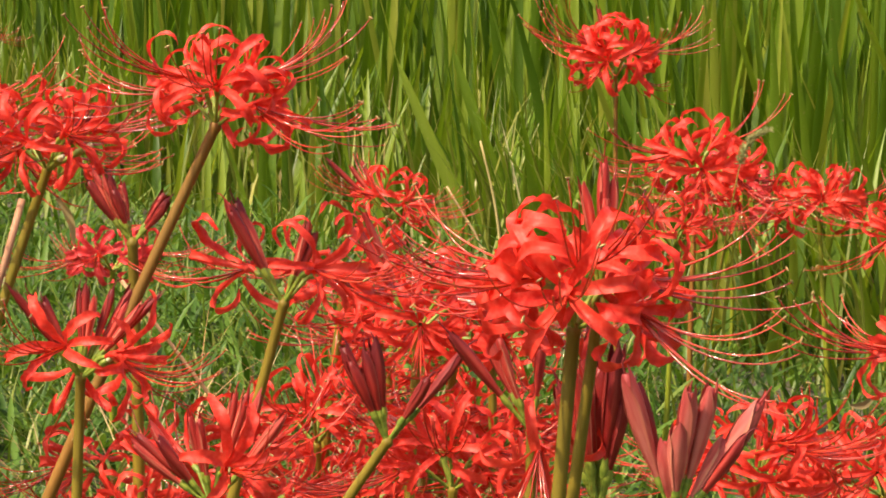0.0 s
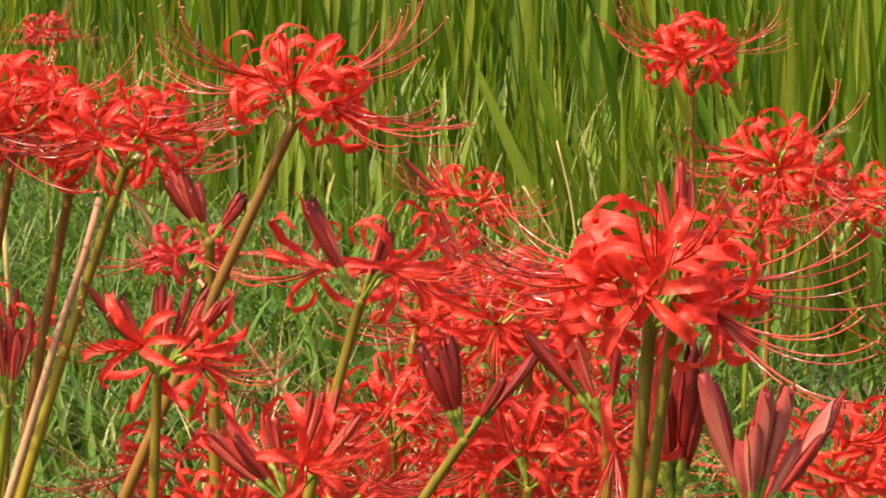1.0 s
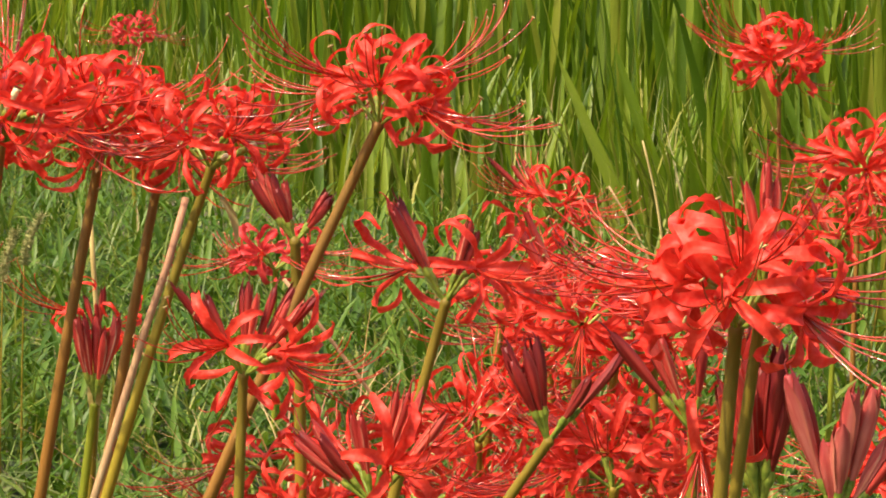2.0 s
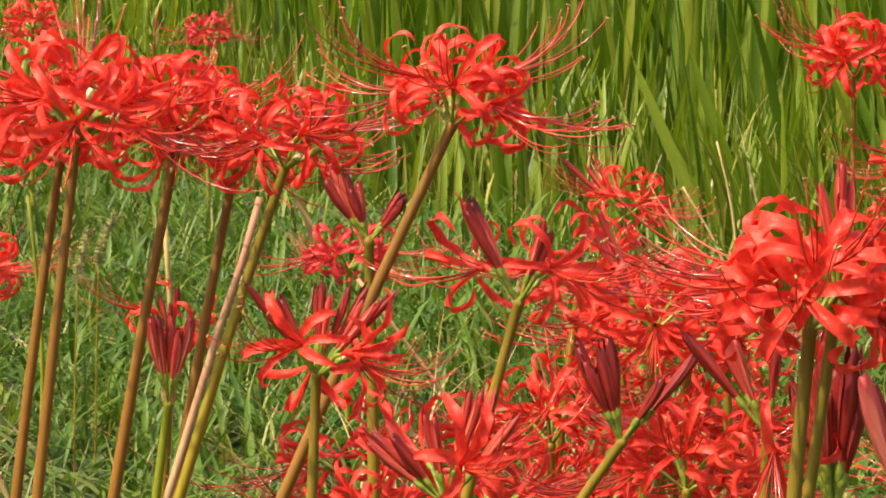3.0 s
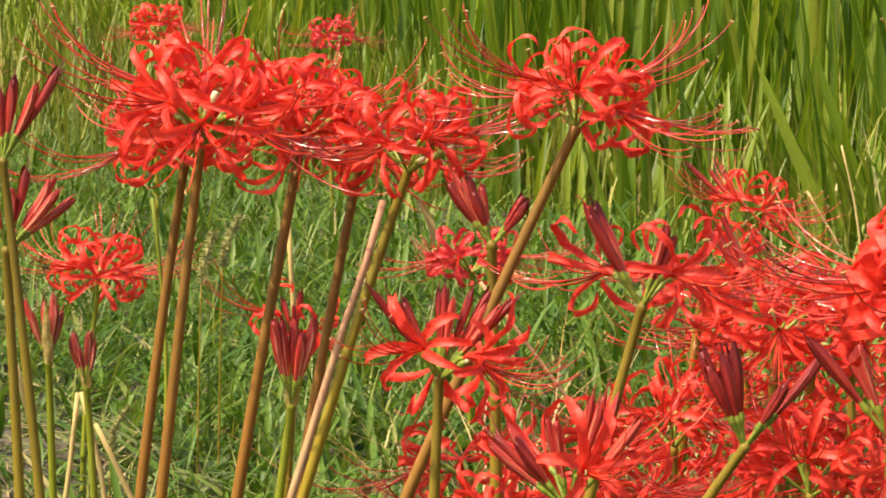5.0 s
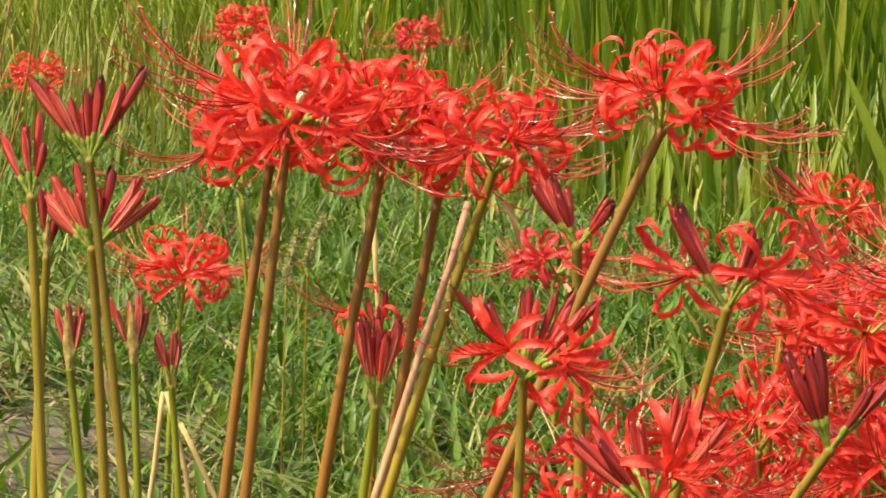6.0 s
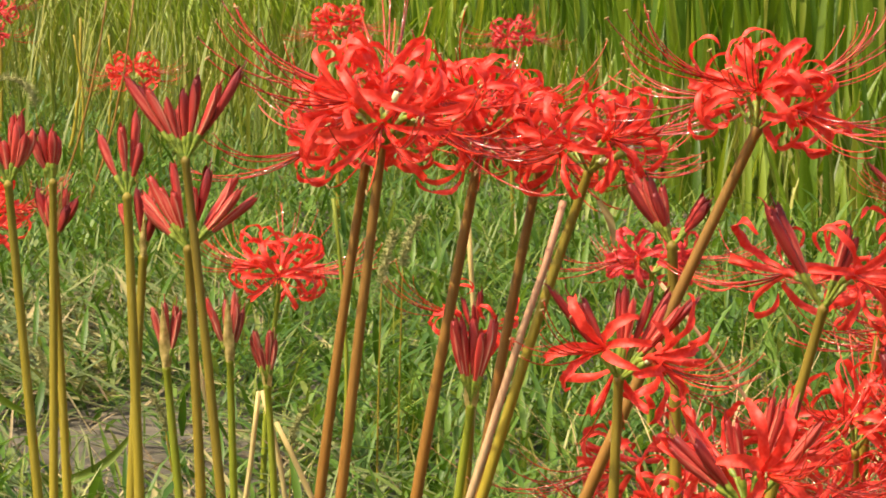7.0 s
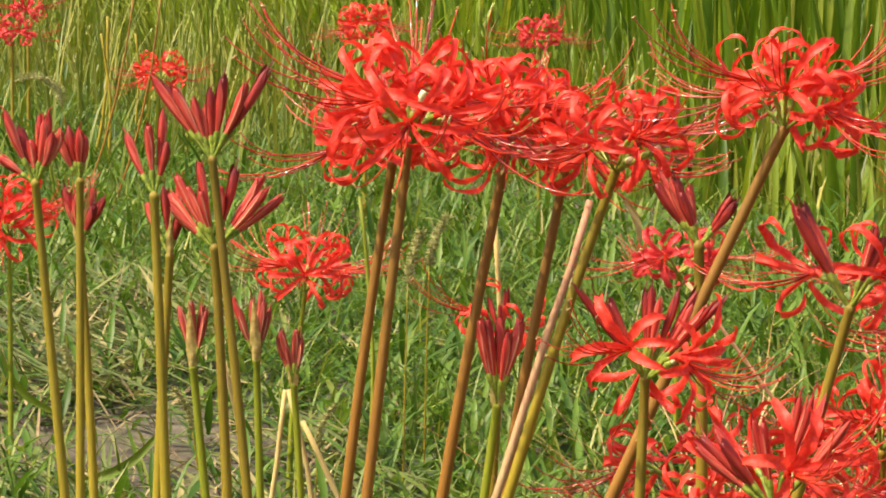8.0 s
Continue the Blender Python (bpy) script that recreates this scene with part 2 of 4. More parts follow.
def stamen_shape(rng, length, bend, spread, anther=True):
    """A long thread along z that dips, then sweeps up towards y, with an anther across its tip."""
    s = Shape()
    n = 15
    p = Vector((0, 0, 0))
    pts = []
    roll = rng.uniform(0, math.tau)
    fan = Vector((math.cos(roll), math.sin(roll) * 0.6 - 0.30, 0)) * spread
    for i in range(n + 1):
        u = i / n
        pts.append(p.copy())
        rise = radians(-20 + bend * u ** 1.35 + 10 * u ** 4)
        d = Vector((fan.x, fan.y + math.sin(rise), math.cos(rise))).normalized()
        p += d * length / n
    s.tube(pts, [0.00074 - 0.00030 * i / n for i in range(n + 1)], 5, 0)
    if anther:
        a = pts[-1]
        across = Vector((rng.uniform(-1, 1), 0.5, rng.uniform(-1, 0.2))).normalized() * 0.0024
        s.tube([a - across, a - across * 0.4, a + across * 0.4, a + across], [0.0003, 0.0008, 0.0008, 0.0003], 4, 1)
    return s


def bud_shape(rng, length, girth, crook):
    """A closed bud along z on a green stalk: three folded outer petals that overlap with pale margins and part at the tip; it bends towards x."""
    s = Shape()
    stalk = 0.019
    s.tube([(0, 0, 0), (0, 0, stalk * 0.6), (crook * 0.05, 0, stalk)], [0.0014, 0.0013, 0.0015], 6, 0, cap=False)
    s.tube([(crook * 0.05, 0, stalk - 0.002), (crook * 0.06, 0, stalk + 0.002), (crook * 0.08, 0, stalk + 0.007)], [0.0017, 0.0024, 0.0018], 7, 0, cap=False)

    def centre(u):
        return Vector((crook * (0.08 + 0.92 * u ** 1.8), 0, stalk + 0.005 + length * u))

    def girth_at(u):
        swell = 0.40 + 0.60 * math.sin(min(1.0, u / 0.64) * math.pi / 2) ** 1.2
        return girth * swell * (1 if u < 0.64 else max(0.30, 1 - 0.66 * ((u - 0.64) / 0.36) ** 1.9))

    s.tube([centre(i / 8 * 0.93) for i in range(9)], [girth_at(i / 8 * 0.93) * 0.80 for i in range(9)], 8, 1)
    turn, spin = rng.uniform(0, math.tau), rng.uniform(-0.35, 0.35)
    for leaf in range(3):
        reach = rng.uniform(0.93, 1.04)
        part_out = rng.uniform(-0.0004, 0.0016)
        rows = []
        for i in range(11):
            u = i / 10
            r = girth_at(u * 0.98)
            half = radians(76) * (1 if u < 0.70 else max(0.10, 1 - 0.9 * ((u - 0.70) / 0.30) ** 1.5))
            c = centre(u * reach)
            row = []
            for k in (-1.0, -0.80, -0.35, 0.0, 0.35, 0.80, 1.0):
                a = turn + leaf * math.tau / 3 + spin * u + k * half
                rib = 1.0 + 0.16 * (1 - abs(k)) ** 2 + 0.09 * k + (0.10 if abs(k) == 1.0 else 0.0)
                d = r * rib + part_out * max(0.0, (u - 0.75) / 0.25)
                row.append((c.x + math.cos(a) * d, c.y + math.sin(a) * d, c.z))
            rows.append(row)
        first_face = len(s.f)
        s.sheet(rows, 1)
        for f in range(first_face, len(s.f)):
            if (f - first_face) % 6 in (0, 5):
                s.m[f] = 2
    if rng.random() < 0.6:
        # the style pokes out of the tip
        tip, bend = centre(0.90), Vector((rng.uniform(-0.003, 0.003), rng.uniform(-0.003, 0.003), 0))
        rise = Vector((0, 0, length * rng.uniform(0.16, 0.26)))
        s.tube([tip, tip + rise * 0.6, tip + rise * 0.9 + bend * 0.4, tip + rise + bend], [0.0006, 0.0005, 0.0004, 0.0003], 4, 1)
    return s


def pod_shape():
    """A spent flower's green ovary on its stalk, with the cream stump of the tube at the end."""
    s = Shape()
    s.tube([(0, 0, 0), (0.001, 0, 0.012), (0.002, 0, 0.024)], [0.0019, 0.0018, 0.0021], 7, 0, cap=False)
    s.tube([(0.002, 0, 0.024), (0.002, 0, 0.028), (0.003, 0, 0.033)], [0.0021, 0.0034, 0.0024], 7, 0)
    s.tube([(0.003, 0, 0.032), (0.003, 0, 0.036), (0.004, 0, 0.041)], [0.0022, 0.0026, 0.0020], 7, 1)
    return s


def floret_shape():
    """Bent stalk, ovary and short tube; the mouth is at the origin, facing z, with y up."""
    s = Shape()
    tilt = radians(32)
    back = Vector((0, -math.sin(tilt), -math.cos(tilt)))
    neck = back * 0.040
    mid = Vector((0, -0.004, -0.014))
    s.tube([neck, neck * 0.55 + mid * 0.45, mid], [0.0014, 0.0014, 0.0016], 6, 0, cap=False)
    s.tube([mid, mid + Vector((0, 0.001, 0.003)), mid + Vector((0, 0.002, 0.007))], [0.0016, 0.0026, 0.0019], 6, 0, cap=False)
    s.tube([mid + Vector((0, 0.002, 0.007)), (0, 0, -0.003), (0, 0, 0.001)], [0.0019, 0.0026, 0.0036], 8, 1, cap=False)
    return s


rng = random.Random(11)
TEPALS = [tepal_shape(rng, rng.uniform(0.060, 0.078), rng.uniform(0.0050, 0.0078), rng.uniform(215, 345), rng.uniform(22, 42)).mesh("tepal", PETAL) for _ in range(24)]
TEPALS_OLD = [tepal_shape(rng, rng.uniform(0.056, 0.066), rng.uniform(0.0070, 0.0090), rng.uniform(210, 320), rng.uniform(25, 45)).mesh("tepal", PETAL_OLD) for _ in range(10)]
TEPALS_WIDE = [tepal_shape(rng, rng.uniform(0.062, 0.076), rng.uniform(0.0080, 0.0106), rng.uniform(200, 320), rng.uniform(22, 40)).mesh("tepal", PETAL) for _ in range(12)]
TEPALS_YOUNG = [tepal_shape(rng, rng.uniform(0.056, 0.068), rng.uniform(0.0070, 0.0094), rng.uniform(100, 200), rng.uniform(18, 36)).mesh("tepal", PETAL) for _ in range(10)]
STAMENS = [stamen_shape(rng, rng.uniform(0.088, 0.118), rng.uniform(30, 76), rng.uniform(0.10, 0.30)).mesh("stamen", FILAMENT, ANTHER) for _ in range(18)]
STYLES = [stamen_shape(rng, rng.uniform(0.092, 0.114), rng.uniform(36, 74), 0.08, False).mesh("style", FILAMENT, ANTHER) for _ in range(4)]
BUDS = [bud_shape(rng, rng.uniform(0.042, 0.052), rng.uniform(0.0029, 0.0036), rng.uniform(-0.001, 0.006)).mesh("bud", PEDICEL, BUD, MARGIN) for _ in range(8)]
BUDS_DARK = [bud_shape(rng, rng.uniform(0.042, 0.052), rng.uniform(0.0030, 0.0037), rng.uniform(-0.001, 0.006)).mesh("bud", PEDICEL, BUD_DARK, MARGIN_DARK) for _ in range(8)]
BUDS_PALE = [bud_shape(rng, rng.uniform(0.042, 0.052), rng.uniform(0.0042, 0.0050), rng.uniform(-0.001, 0.005)).mesh("bud", PEDICEL, BUD_PALE, MARGIN) for _ in range(6)]
BUDS_UNRIPE = [bud_shape(rng, rng.uniform(0.042, 0.050), rng.uniform(0.0028, 0.0034), rng.uniform(0.0, 0.004)).mesh("bud", PEDICEL, BUD_UNRIPE, MARGIN_PALE) for _ in range(6)]
FLORET = floret_shape().mesh("floret", PEDICEL, PETAL)
POD = pod_shape().mesh("seed_pod", PEDICEL, CREAM)


def spathe_mesh():
    """Two narrow papery bracts that sheathe the neck and stand pointed against the buds, a little curled at the edges."""
    s = Shape()
    for side, tall in ((0, 1.0), (math.pi, 0.86)):
        rows = []
        for i in range(13):
            u = i / 12
            w = (0.0046 if u < 0.35 else 0.0046 * max(0.03, 1 - ((u - 0.35) / 0.65) ** 1.4)) * (0.80 + 0.35 * math.sin(min(1.0, u * 3) * 1.57))
            r = 0.0038 + 0.0085 * u ** 1.3 - 0.004 * u ** 4
            row = []
            for k in (-1, -0.55, 0, 0.55, 1):
                depth = r - abs(k) ** 1.5 * 0.0030 * (1 - 0.5 * u) + 0.0006 * math.sin(9 * k + 14 * u)
                row.append((math.cos(side) * depth - math.sin(side) * k * w, math.sin(side) * depth + math.cos(side) * k * w, 0.062 * tall * u))
            rows.append(row)
        s.sheet(rows)
    return s.mesh("spathe", SPATHE)


SPATHES = spathe_mesh()


def stem_mesh(neck, base, rng, material, girth):
    """Leafless round scape from the soil up to the neck, in the plant's own frame (base at the origin)."""
    s = Shape()
    top = neck - base
    n = 12
    bow = Vector((rng.uniform(-0.012, 0.012), rng.uniform(-0.01, 0.01), 0))
    lean = Vector((top.x, top.y, 0)) * 0.10
    pts, rad = [], []
    for i in range(n + 1):
        u = i / n
        p = top * u + (bow + lean) * (4 * u * (1 - u)) * -0.5
        p.z = top.z * u - 0.02 * (1 - u)
        pts.append(p)
        rad.append(girth * (1.12 - 0.34 * u))
    ahead = (pts[-1] - pts[-2]).normalized()
    lip = [pts[-1] + ahead * girth * h for h in (-0.55, -0.25, 0.25, 0.5, 1.0)]
    s.tube(pts[:-1] + lip, rad[:-1] + [girth * r for r in (0.78, 0.90, 0.90, 0.76, 0.40)], 10, 0)
    return s.mesh("stem", material), (pts[-1] - pts[-3]).normalized()


LABELS = {
    "open": "red spider lily in full bloom on a bare {} stem",
    "bud": "spider lily with closed {} buds on a bare {} stem",
    "both": "half-open red spider lily, {} buds, {} stem",
}
STEM_WORDS = {"brown": "reddish-brown", "olive": "olive", "yellow": "yellow-green", "green": "green", "dry": "dry"}


def lily(neck, base, seed, opens, buds, stem, size=1.0, dark=False, pale=False, spathe=0.0, turn=None, old=False, young=0, wide=False, unripe=False, rise=0.0, low=15.0, fan=30.0, pods=(), girth=0.0048):
    rng = random.Random(1000 + seed)
    neck, base = Vector(neck), Vector((*base, 0.0))
    thing = new("spider_lily")
    thing.location = base
    shade = "brownish-red" if unripe else "dark crimson" if dark else "pinkish-red" if pale else "red"
    words = STEM_WORDS[stem]
    label = LABELS["both"].format(shade, words) if opens and buds else LABELS["open"].format(words) if opens else LABELS["bud"].format(shade, words)
    tagged(thing, label, "flower", "spider lilies on the grass verge")
    me, ahead = stem_mesh(neck, base, rng, STEMS[stem], girth * rng.uniform(0.92, 1.08))
    part("stem", me, thing)
    up = (ahead * 0.25 + Vector((0, 0, 0.8))).normalized()
    head = Matrix.Translation(neck - base) @ Vector((0, 0, 1)).rotation_difference(up).to_matrix().to_4x4() @ Matrix.Scale(size, 4)
    first = rng.uniform(0, 360) if turn is None else turn
    for i in range(opens):
        top_one = opens >= 7 and i == opens - 1
        az = first + (360.0 / max(1, opens - (1 if opens >= 7 else 0) + (1 if opens < 5 and buds else 0))) * i + rng.uniform(-12, 12)
        el = radians((66 if top_one else rng.uniform(low, 60)) + rise)
        axis_el = el - radians(32)
        spin = Matrix.Rotation(radians(az), 4, "Z")
        # frame: z along the floret's axis, y upwards
        ax = Vector((math.cos(axis_el), 0, math.sin(axis_el)))
        upv = Vector((-math.sin(axis_el), 0, math.cos(axis_el)))
        rot = Matrix((upv.cross(ax), upv, ax)).transposed().to_4x4()
        at = Vector((math.cos(el), 0, math.sin(el))) * 0.040
        f = part("floret", FLORET, thing, head @ spin @ Matrix.Translation(at) @ rot)
        pool = TEPALS_YOUNG if i < young else TEPALS_OLD if old else TEPALS_WIDE if wide else TEPALS
        # the petals spread over the upper side and leave a gap below, where the stamens come out
        for k, off in enumerate((-141, -87, -30, 30, 87, 141)):
            g = 90 + off + rng.uniform(-13, 13)
            part("tepal", rng.choice(pool), f, Matrix.Rotation(radians(g), 4, "Z") @ Matrix.Translation((0.0028, 0, 0)) @ Matrix.Rotation(rng.uniform(-0.12, 0.12), 4, "Y") @ Matrix.Rotation(rng.uniform(-0.2, 0.2), 4, "Z"))
        for k in range(6):
            part("stamen", rng.choice(STAMENS), f, Matrix.Rotation(rng.uniform(-0.22, 0.22), 4, "Y") @ Matrix.Rotation(rng.uniform(-0.18, 0.18), 4, "X") @ Matrix.Scale(rng.uniform(0.85, 1.06), 4))
        part("style", rng.choice(STYLES), f, Matrix.Rotation(rng.uniform(-0.12, 0.12), 4, "Y"))
    if isinstance(buds, int):
        buds = [(rng.uniform(-fan, fan), rng.uniform(0.85, 1.1)) for _ in range(buds)]
    pool = BUDS_UNRIPE if unripe else BUDS_DARK if dark else BUDS_PALE if pale else BUDS
    words = "closed brownish-red bud with pale seams" if unripe else "closed dark crimson bud" if dark else "closed pinkish-red bud" if pale else "closed red bud"
    other = BUDS if dark or unripe else BUDS_DARK
    for lean, scale in buds:
        side = radians(lean * 1.12)
        d = Vector((math.sin(side), rng.uniform(-0.22, 0.22), math.cos(side))).normalized()
        inward = (Vector((rng.uniform(-0.25, 0.25), rng.uniform(-0.25, 0.25), 1)) - d * d.z).normalized()
        inward = (inward - d * inward.dot(d)).normalized()
        m = Matrix.Translation(neck - base) @ Matrix((inward, d.cross(inward), d)).transposed().to_4x4()
        part("bud", rng.choice(other if rng.random() < 0.22 else pool), thing, m @ Matrix.Diagonal((size, size, size * scale, 1)), words)
    for az, el in pods:
        d = Vector((math.cos(radians(az)) * math.cos(radians(el)), math.sin(radians(az)) * math.cos(radians(el)), math.sin(radians(el))))
        part("seed_pod", POD, thing, Matrix.Translation(neck - base) @ d.to_track_quat("Z", "Y").to_matrix().to_4x4() @ Matrix.Scale(size, 4), "pale green seed pod with a cream stump")
    if spathe:
        part("spathe", SPATHES, thing, head @ Matrix.Rotation(radians(first), 4, "Z") @ Matrix.Diagonal((1, spathe, spathe, 1)), "papery straw-coloured bract")
    return thing


# ---------- ground ----------
def edge_y(x):
    """Where the paddy begins, along the slanting verge."""
    return 6.0 - (2.4 if x > 0 else 1.38) * x


def ground_mesh():
    me = bpy.data.meshes.new("ground")
    xs = np.concatenate([[-1500, -300, -60, -20, -9], np.linspace(-6, 4, 101), [8, 20, 60, 300, 1500]])
    ys = np.concatenate([[-1500, -300, -60, -15, -4], np.linspace(0, 14, 141), [20, 40, 90, 300, 1500]])
    verts = []
    for y in ys:
        for x in xs:
            z = 0.0
            if -7 < x < 5 and -1 < y < 15:
                z = 0.018 * noise.noise((x * 1.3, y * 1.3, 0)) + 0.010 * noise.noise((x * 6, y * 6, 3))
            verts.append((x, y, z))
    n = len(xs)
    faces = [(j * n + i, j * n + i + 1, (j + 1) * n + i + 1, (j + 1) * n + i) for j in range(len(ys) - 1) for i in range(n - 1)]
    me.from_pydata(verts, [], faces)
    me.polygons.foreach_set("use_smooth", [True] * len(faces))
    me.materials.append(SOIL)
    return me


ground = tagged(new("ground", ground_mesh()), "bare grey-brown soil under weeds and rice", "ground", kind="structure")


# ---------- grass, as many small leaf blades ----------
def blades(name, base, heading, tilt, length, width, droop, material, label, category, segments=6, fold=0.18, belly=0.0):
    """One mesh of leaf blades; every argument is an array with one value a blade."""
    n = len(base)
    u = np.linspace(0, 1, segments + 1)
    ang = tilt[:, None] + droop[:, None] * u[None, :] ** 1.6
    step = (length / segments)[:, None]
    out = np.concatenate([np.zeros((n, 1)), np.cumsum(np.sin(ang[:, :-1]) * step, 1)], 1)
    up = np.concatenate([np.zeros((n, 1)), np.cumsum(np.cos(ang[:, :-1]) * step, 1)], 1)
    hx, hy = np.cos(heading)[:, None], np.sin(heading)[:, None]
    w = width[:, None] * np.maximum(0.05, np.minimum(1, 0.55 + 1.6 * u) * (1 - np.clip((u - 0.35) / 0.65, 0, 1) ** 1.7))[None, :]
    if belly:
        w = w * (1 - belly + belly * np.sin(np.pi * np.clip(u, 0.02, 0.98)) ** 0.8)[None, :]
    v = np.zeros((n, segments + 1, 3, 3))
    for k, s in enumerate((-0.5, 0.0, 0.5)):
        lift = (abs(s) * 2) * fold * w
        v[:, :, k, 0] = base[:, 0:1] + hx * (out - lift * np.cos(ang)) - hy * w * s
        v[:, :, k, 1] = base[:, 1:2] + hy * (out - lift * np.cos(ang)) + hx * w * s
        v[:, :, k, 2] = base[:, 2:3] + up + lift * np.sin(ang)
    cell = []
    for i in range(segments):
        for k in range(2):
            a = i * 3 + k
            cell.append((a, a + 1, a + 4, a + 3))
    cell = np.array(cell)
    per = (segments + 1) * 3
    faces = (np.arange(n)[:, None, None] * per + cell[None]).reshape(-1, 4)
    me = bpy.data.meshes.new(name)
    me.vertices.add(n * per)
    me.vertices.foreach_set("co", v.reshape(-1))
    me.loops.add(faces.size)
    me.loops.foreach_set("vertex_index", faces.reshape(-1).astype(np.int32))
    me.polygons.add(len(faces))
    me.polygons.foreach_set("loop_start", np.arange(0, faces.size, 4, dtype=np.int32))
    me.polygons.foreach_set("loop_total", np.full(len(faces), 4, dtype=np.int32))
    me.polygons.foreach_set("use_smooth", np.ones(len(faces), dtype=bool))
    me.materials.append(material)
    me.update(calc_edges=True)
    me.validate()
    return tagged(new(name, me), label, category, kind="stuff")


gen = np.random.default_rng(5)


def rice_field():
    """Hills of rice in rows that follow the verge, thinning out far behind."""
    pts = []
    for row in range(26):
        off = 0.10 + row * 0.24
        gap = 0.13 if row < 9 else 0.19
        x = -7.5
        while x < 4.0:
            x += gap * (0.55 if x < 0 else 0.40) * (1.0 if -4.6 < x < 1.6 else 1.6)
            cx, cy = x + gen.uniform(-0.03, 0.03) + off * 0.5, edge_y(x) + off * 0.85 + gen.uniform(-0.05, 0.05)
            for _ in range(15 if row < 6 else 8):
                pts.append((cx + gen.normal(0, 0.030), cy + gen.normal(0, 0.030), 0.0))
    base = np.array(pts)
    n = len(base)
    length = gen.uniform(0.50, 0.88, n)
    low = gen.random(n) < 0.28
    length[low] = gen.uniform(0.25, 0.5, low.sum())
    tilt = np.abs(gen.normal(0.06, 0.10, n))
    stray = gen.random(n) < 0.06
    tilt[stray] = gen.uniform(0.25, 0.60, stray.sum())
    blades("rice_plants", base, gen.choice([-0.5, 0.5], n) * np.pi + gen.normal(0, 0.8, n), tilt, length,
           gen.uniform(0.011, 0.027, n), np.abs(gen.normal(0.14, 0.22, n)), RICE, "dense upright green rice leaves in a paddy", "rice", segments=5)


rice_field()


def bare(x, y):
    """How bare the soil is at a place, 0 to 1: the trodden patch."""
    along, across = (x + 1.13) * 0.5 - (y - 3.85) * 0.87, (x + 1.13) * 0.87 + (y - 3.85) * 0.5
    d = math.hypot(along / (0.85 if along > 0 else 0.36), across / 0.185) + 0.75 * noise.noise((x * 7, y * 7, 9)) + 0.35 * noise.noise((x * 17, y * 17, 5))
    return max(0.0, min(1.0, 1.55 - d)) * 0.985


def thatch(x, y):
    """How much withered grass covers a place, 0 to 1, beyond the trodden patch."""
    d = math.hypot((x + 1.40) / 0.24, (y - 4.55) / 0.45) + 0.6 * noise.noise((x * 6, y * 6, 4))
    return max(0.0, min(1.0, 1.5 - d))


def weeds(name, count, long, wide, lying, material, label, lift=0.03, reach=None, segments=4, reach_end=2.9):
    pts = []
    while len(pts) < count:
        x, y = (gen.uniform(*reach[:2]), gen.uniform(*reach[2:])) if reach else (gen.uniform(-5.0, 1.8), gen.uniform(2.6, 12.0))
        inside = abs(x + 0.14 * y) < 0.29 * y + 0.42 and y > 2.6
        if y > edge_y(x) + 0.25 or (not reach and not inside) or (reach and inside and y > reach_end):
            continue
        if y > 6 and gen.random() > 0.75:
            continue
        if not reach and y > edge_y(x) - 0.9 and gen.random() < 0.6:
            continue
        clump = 0.5 + 0.5 * noise.noise((x * 4, y * 4, 1)) + 0.35 * noise.noise((x * 13, y * 13, 2))
        if gen.random() > 0.20 + clump or gen.random() < max(bare(x, y), 0.72 * thatch(x, y)):
            continue
        pts.append((x, y, max(0.0, gen.normal(lift * 0.7, lift)) * (0.5 + clump)))
    base = np.array(pts)
    n = len(base)
    blades(name, base, gen.uniform(0, 2 * np.pi, n), np.abs(gen.normal(lying, 0.36, n)), gen.uniform(*long, n) ,
           gen.uniform(*wide, n), gen.uniform(0.1, 1.2, n), material, label, "weeds", segments=segments, belly=0.45)


weeds("weeds", 51000, (0.038, 0.115), (0.0052, 0.0122), 0.98, WEED, "low green crabgrass leaves spread over the verge", segments=3)
weeds("lily_bed_grass", 12000, (0.05, 0.14), (0.004, 0.011), 0.70, WEED, "low grass round the feet of the lilies", reach=(-2.6, 1.8, -0.4, 2.9), segments=2)
weeds("rough_grass", 56000, (0.08, 0.18), (0.010, 0.022), 0.85, WEED, "rough low grass over the wider verge", reach=(-7.0, 3.4, -3.5, 6.5), segments=2, reach_end=1.6)
weeds("fine_grass", 12000, (0.05, 0.15), (0.0025, 0.005), 0.50, WEED_LIGHT, "fine pale-green grass among the weeds", 0.02, segments=3)


def tall_grass():
    pts = []
    while len(pts) < 4300:
        x = gen.uniform(-4.8, 1.6) if gen.random() < 0.88 else gen.uniform(0.0, 1.0)
        if x > -0.8 and gen.random() < 0.6:
            continue
        y = edge_y(x) + gen.normal(-0.10, 0.22)
        if x < -1.2 and gen.random() < 0.65:
            y -= abs(gen.normal(0, 0.9)) * min(1.0, (-1.2 - x) / 0.8 + 0.2)
        pts.append((x, y, 0.0))
    base = np.array(pts)
    n = len(base)
    blades("verge_grass", base, gen.uniform(0, 2 * np.pi, n), np.abs(gen.normal(0.15, 0.2, n)), gen.uniform(0.15, 0.50, n) * np.where(base[:, 0] < -1.5, 1.1, 0.85),
           gen.uniform(0.003, 0.009, n), gen.uniform(0.1, 0.9, n), TALL, "yellowish tall grass along the paddy edge", "grass", segments=6)


tall_grass()


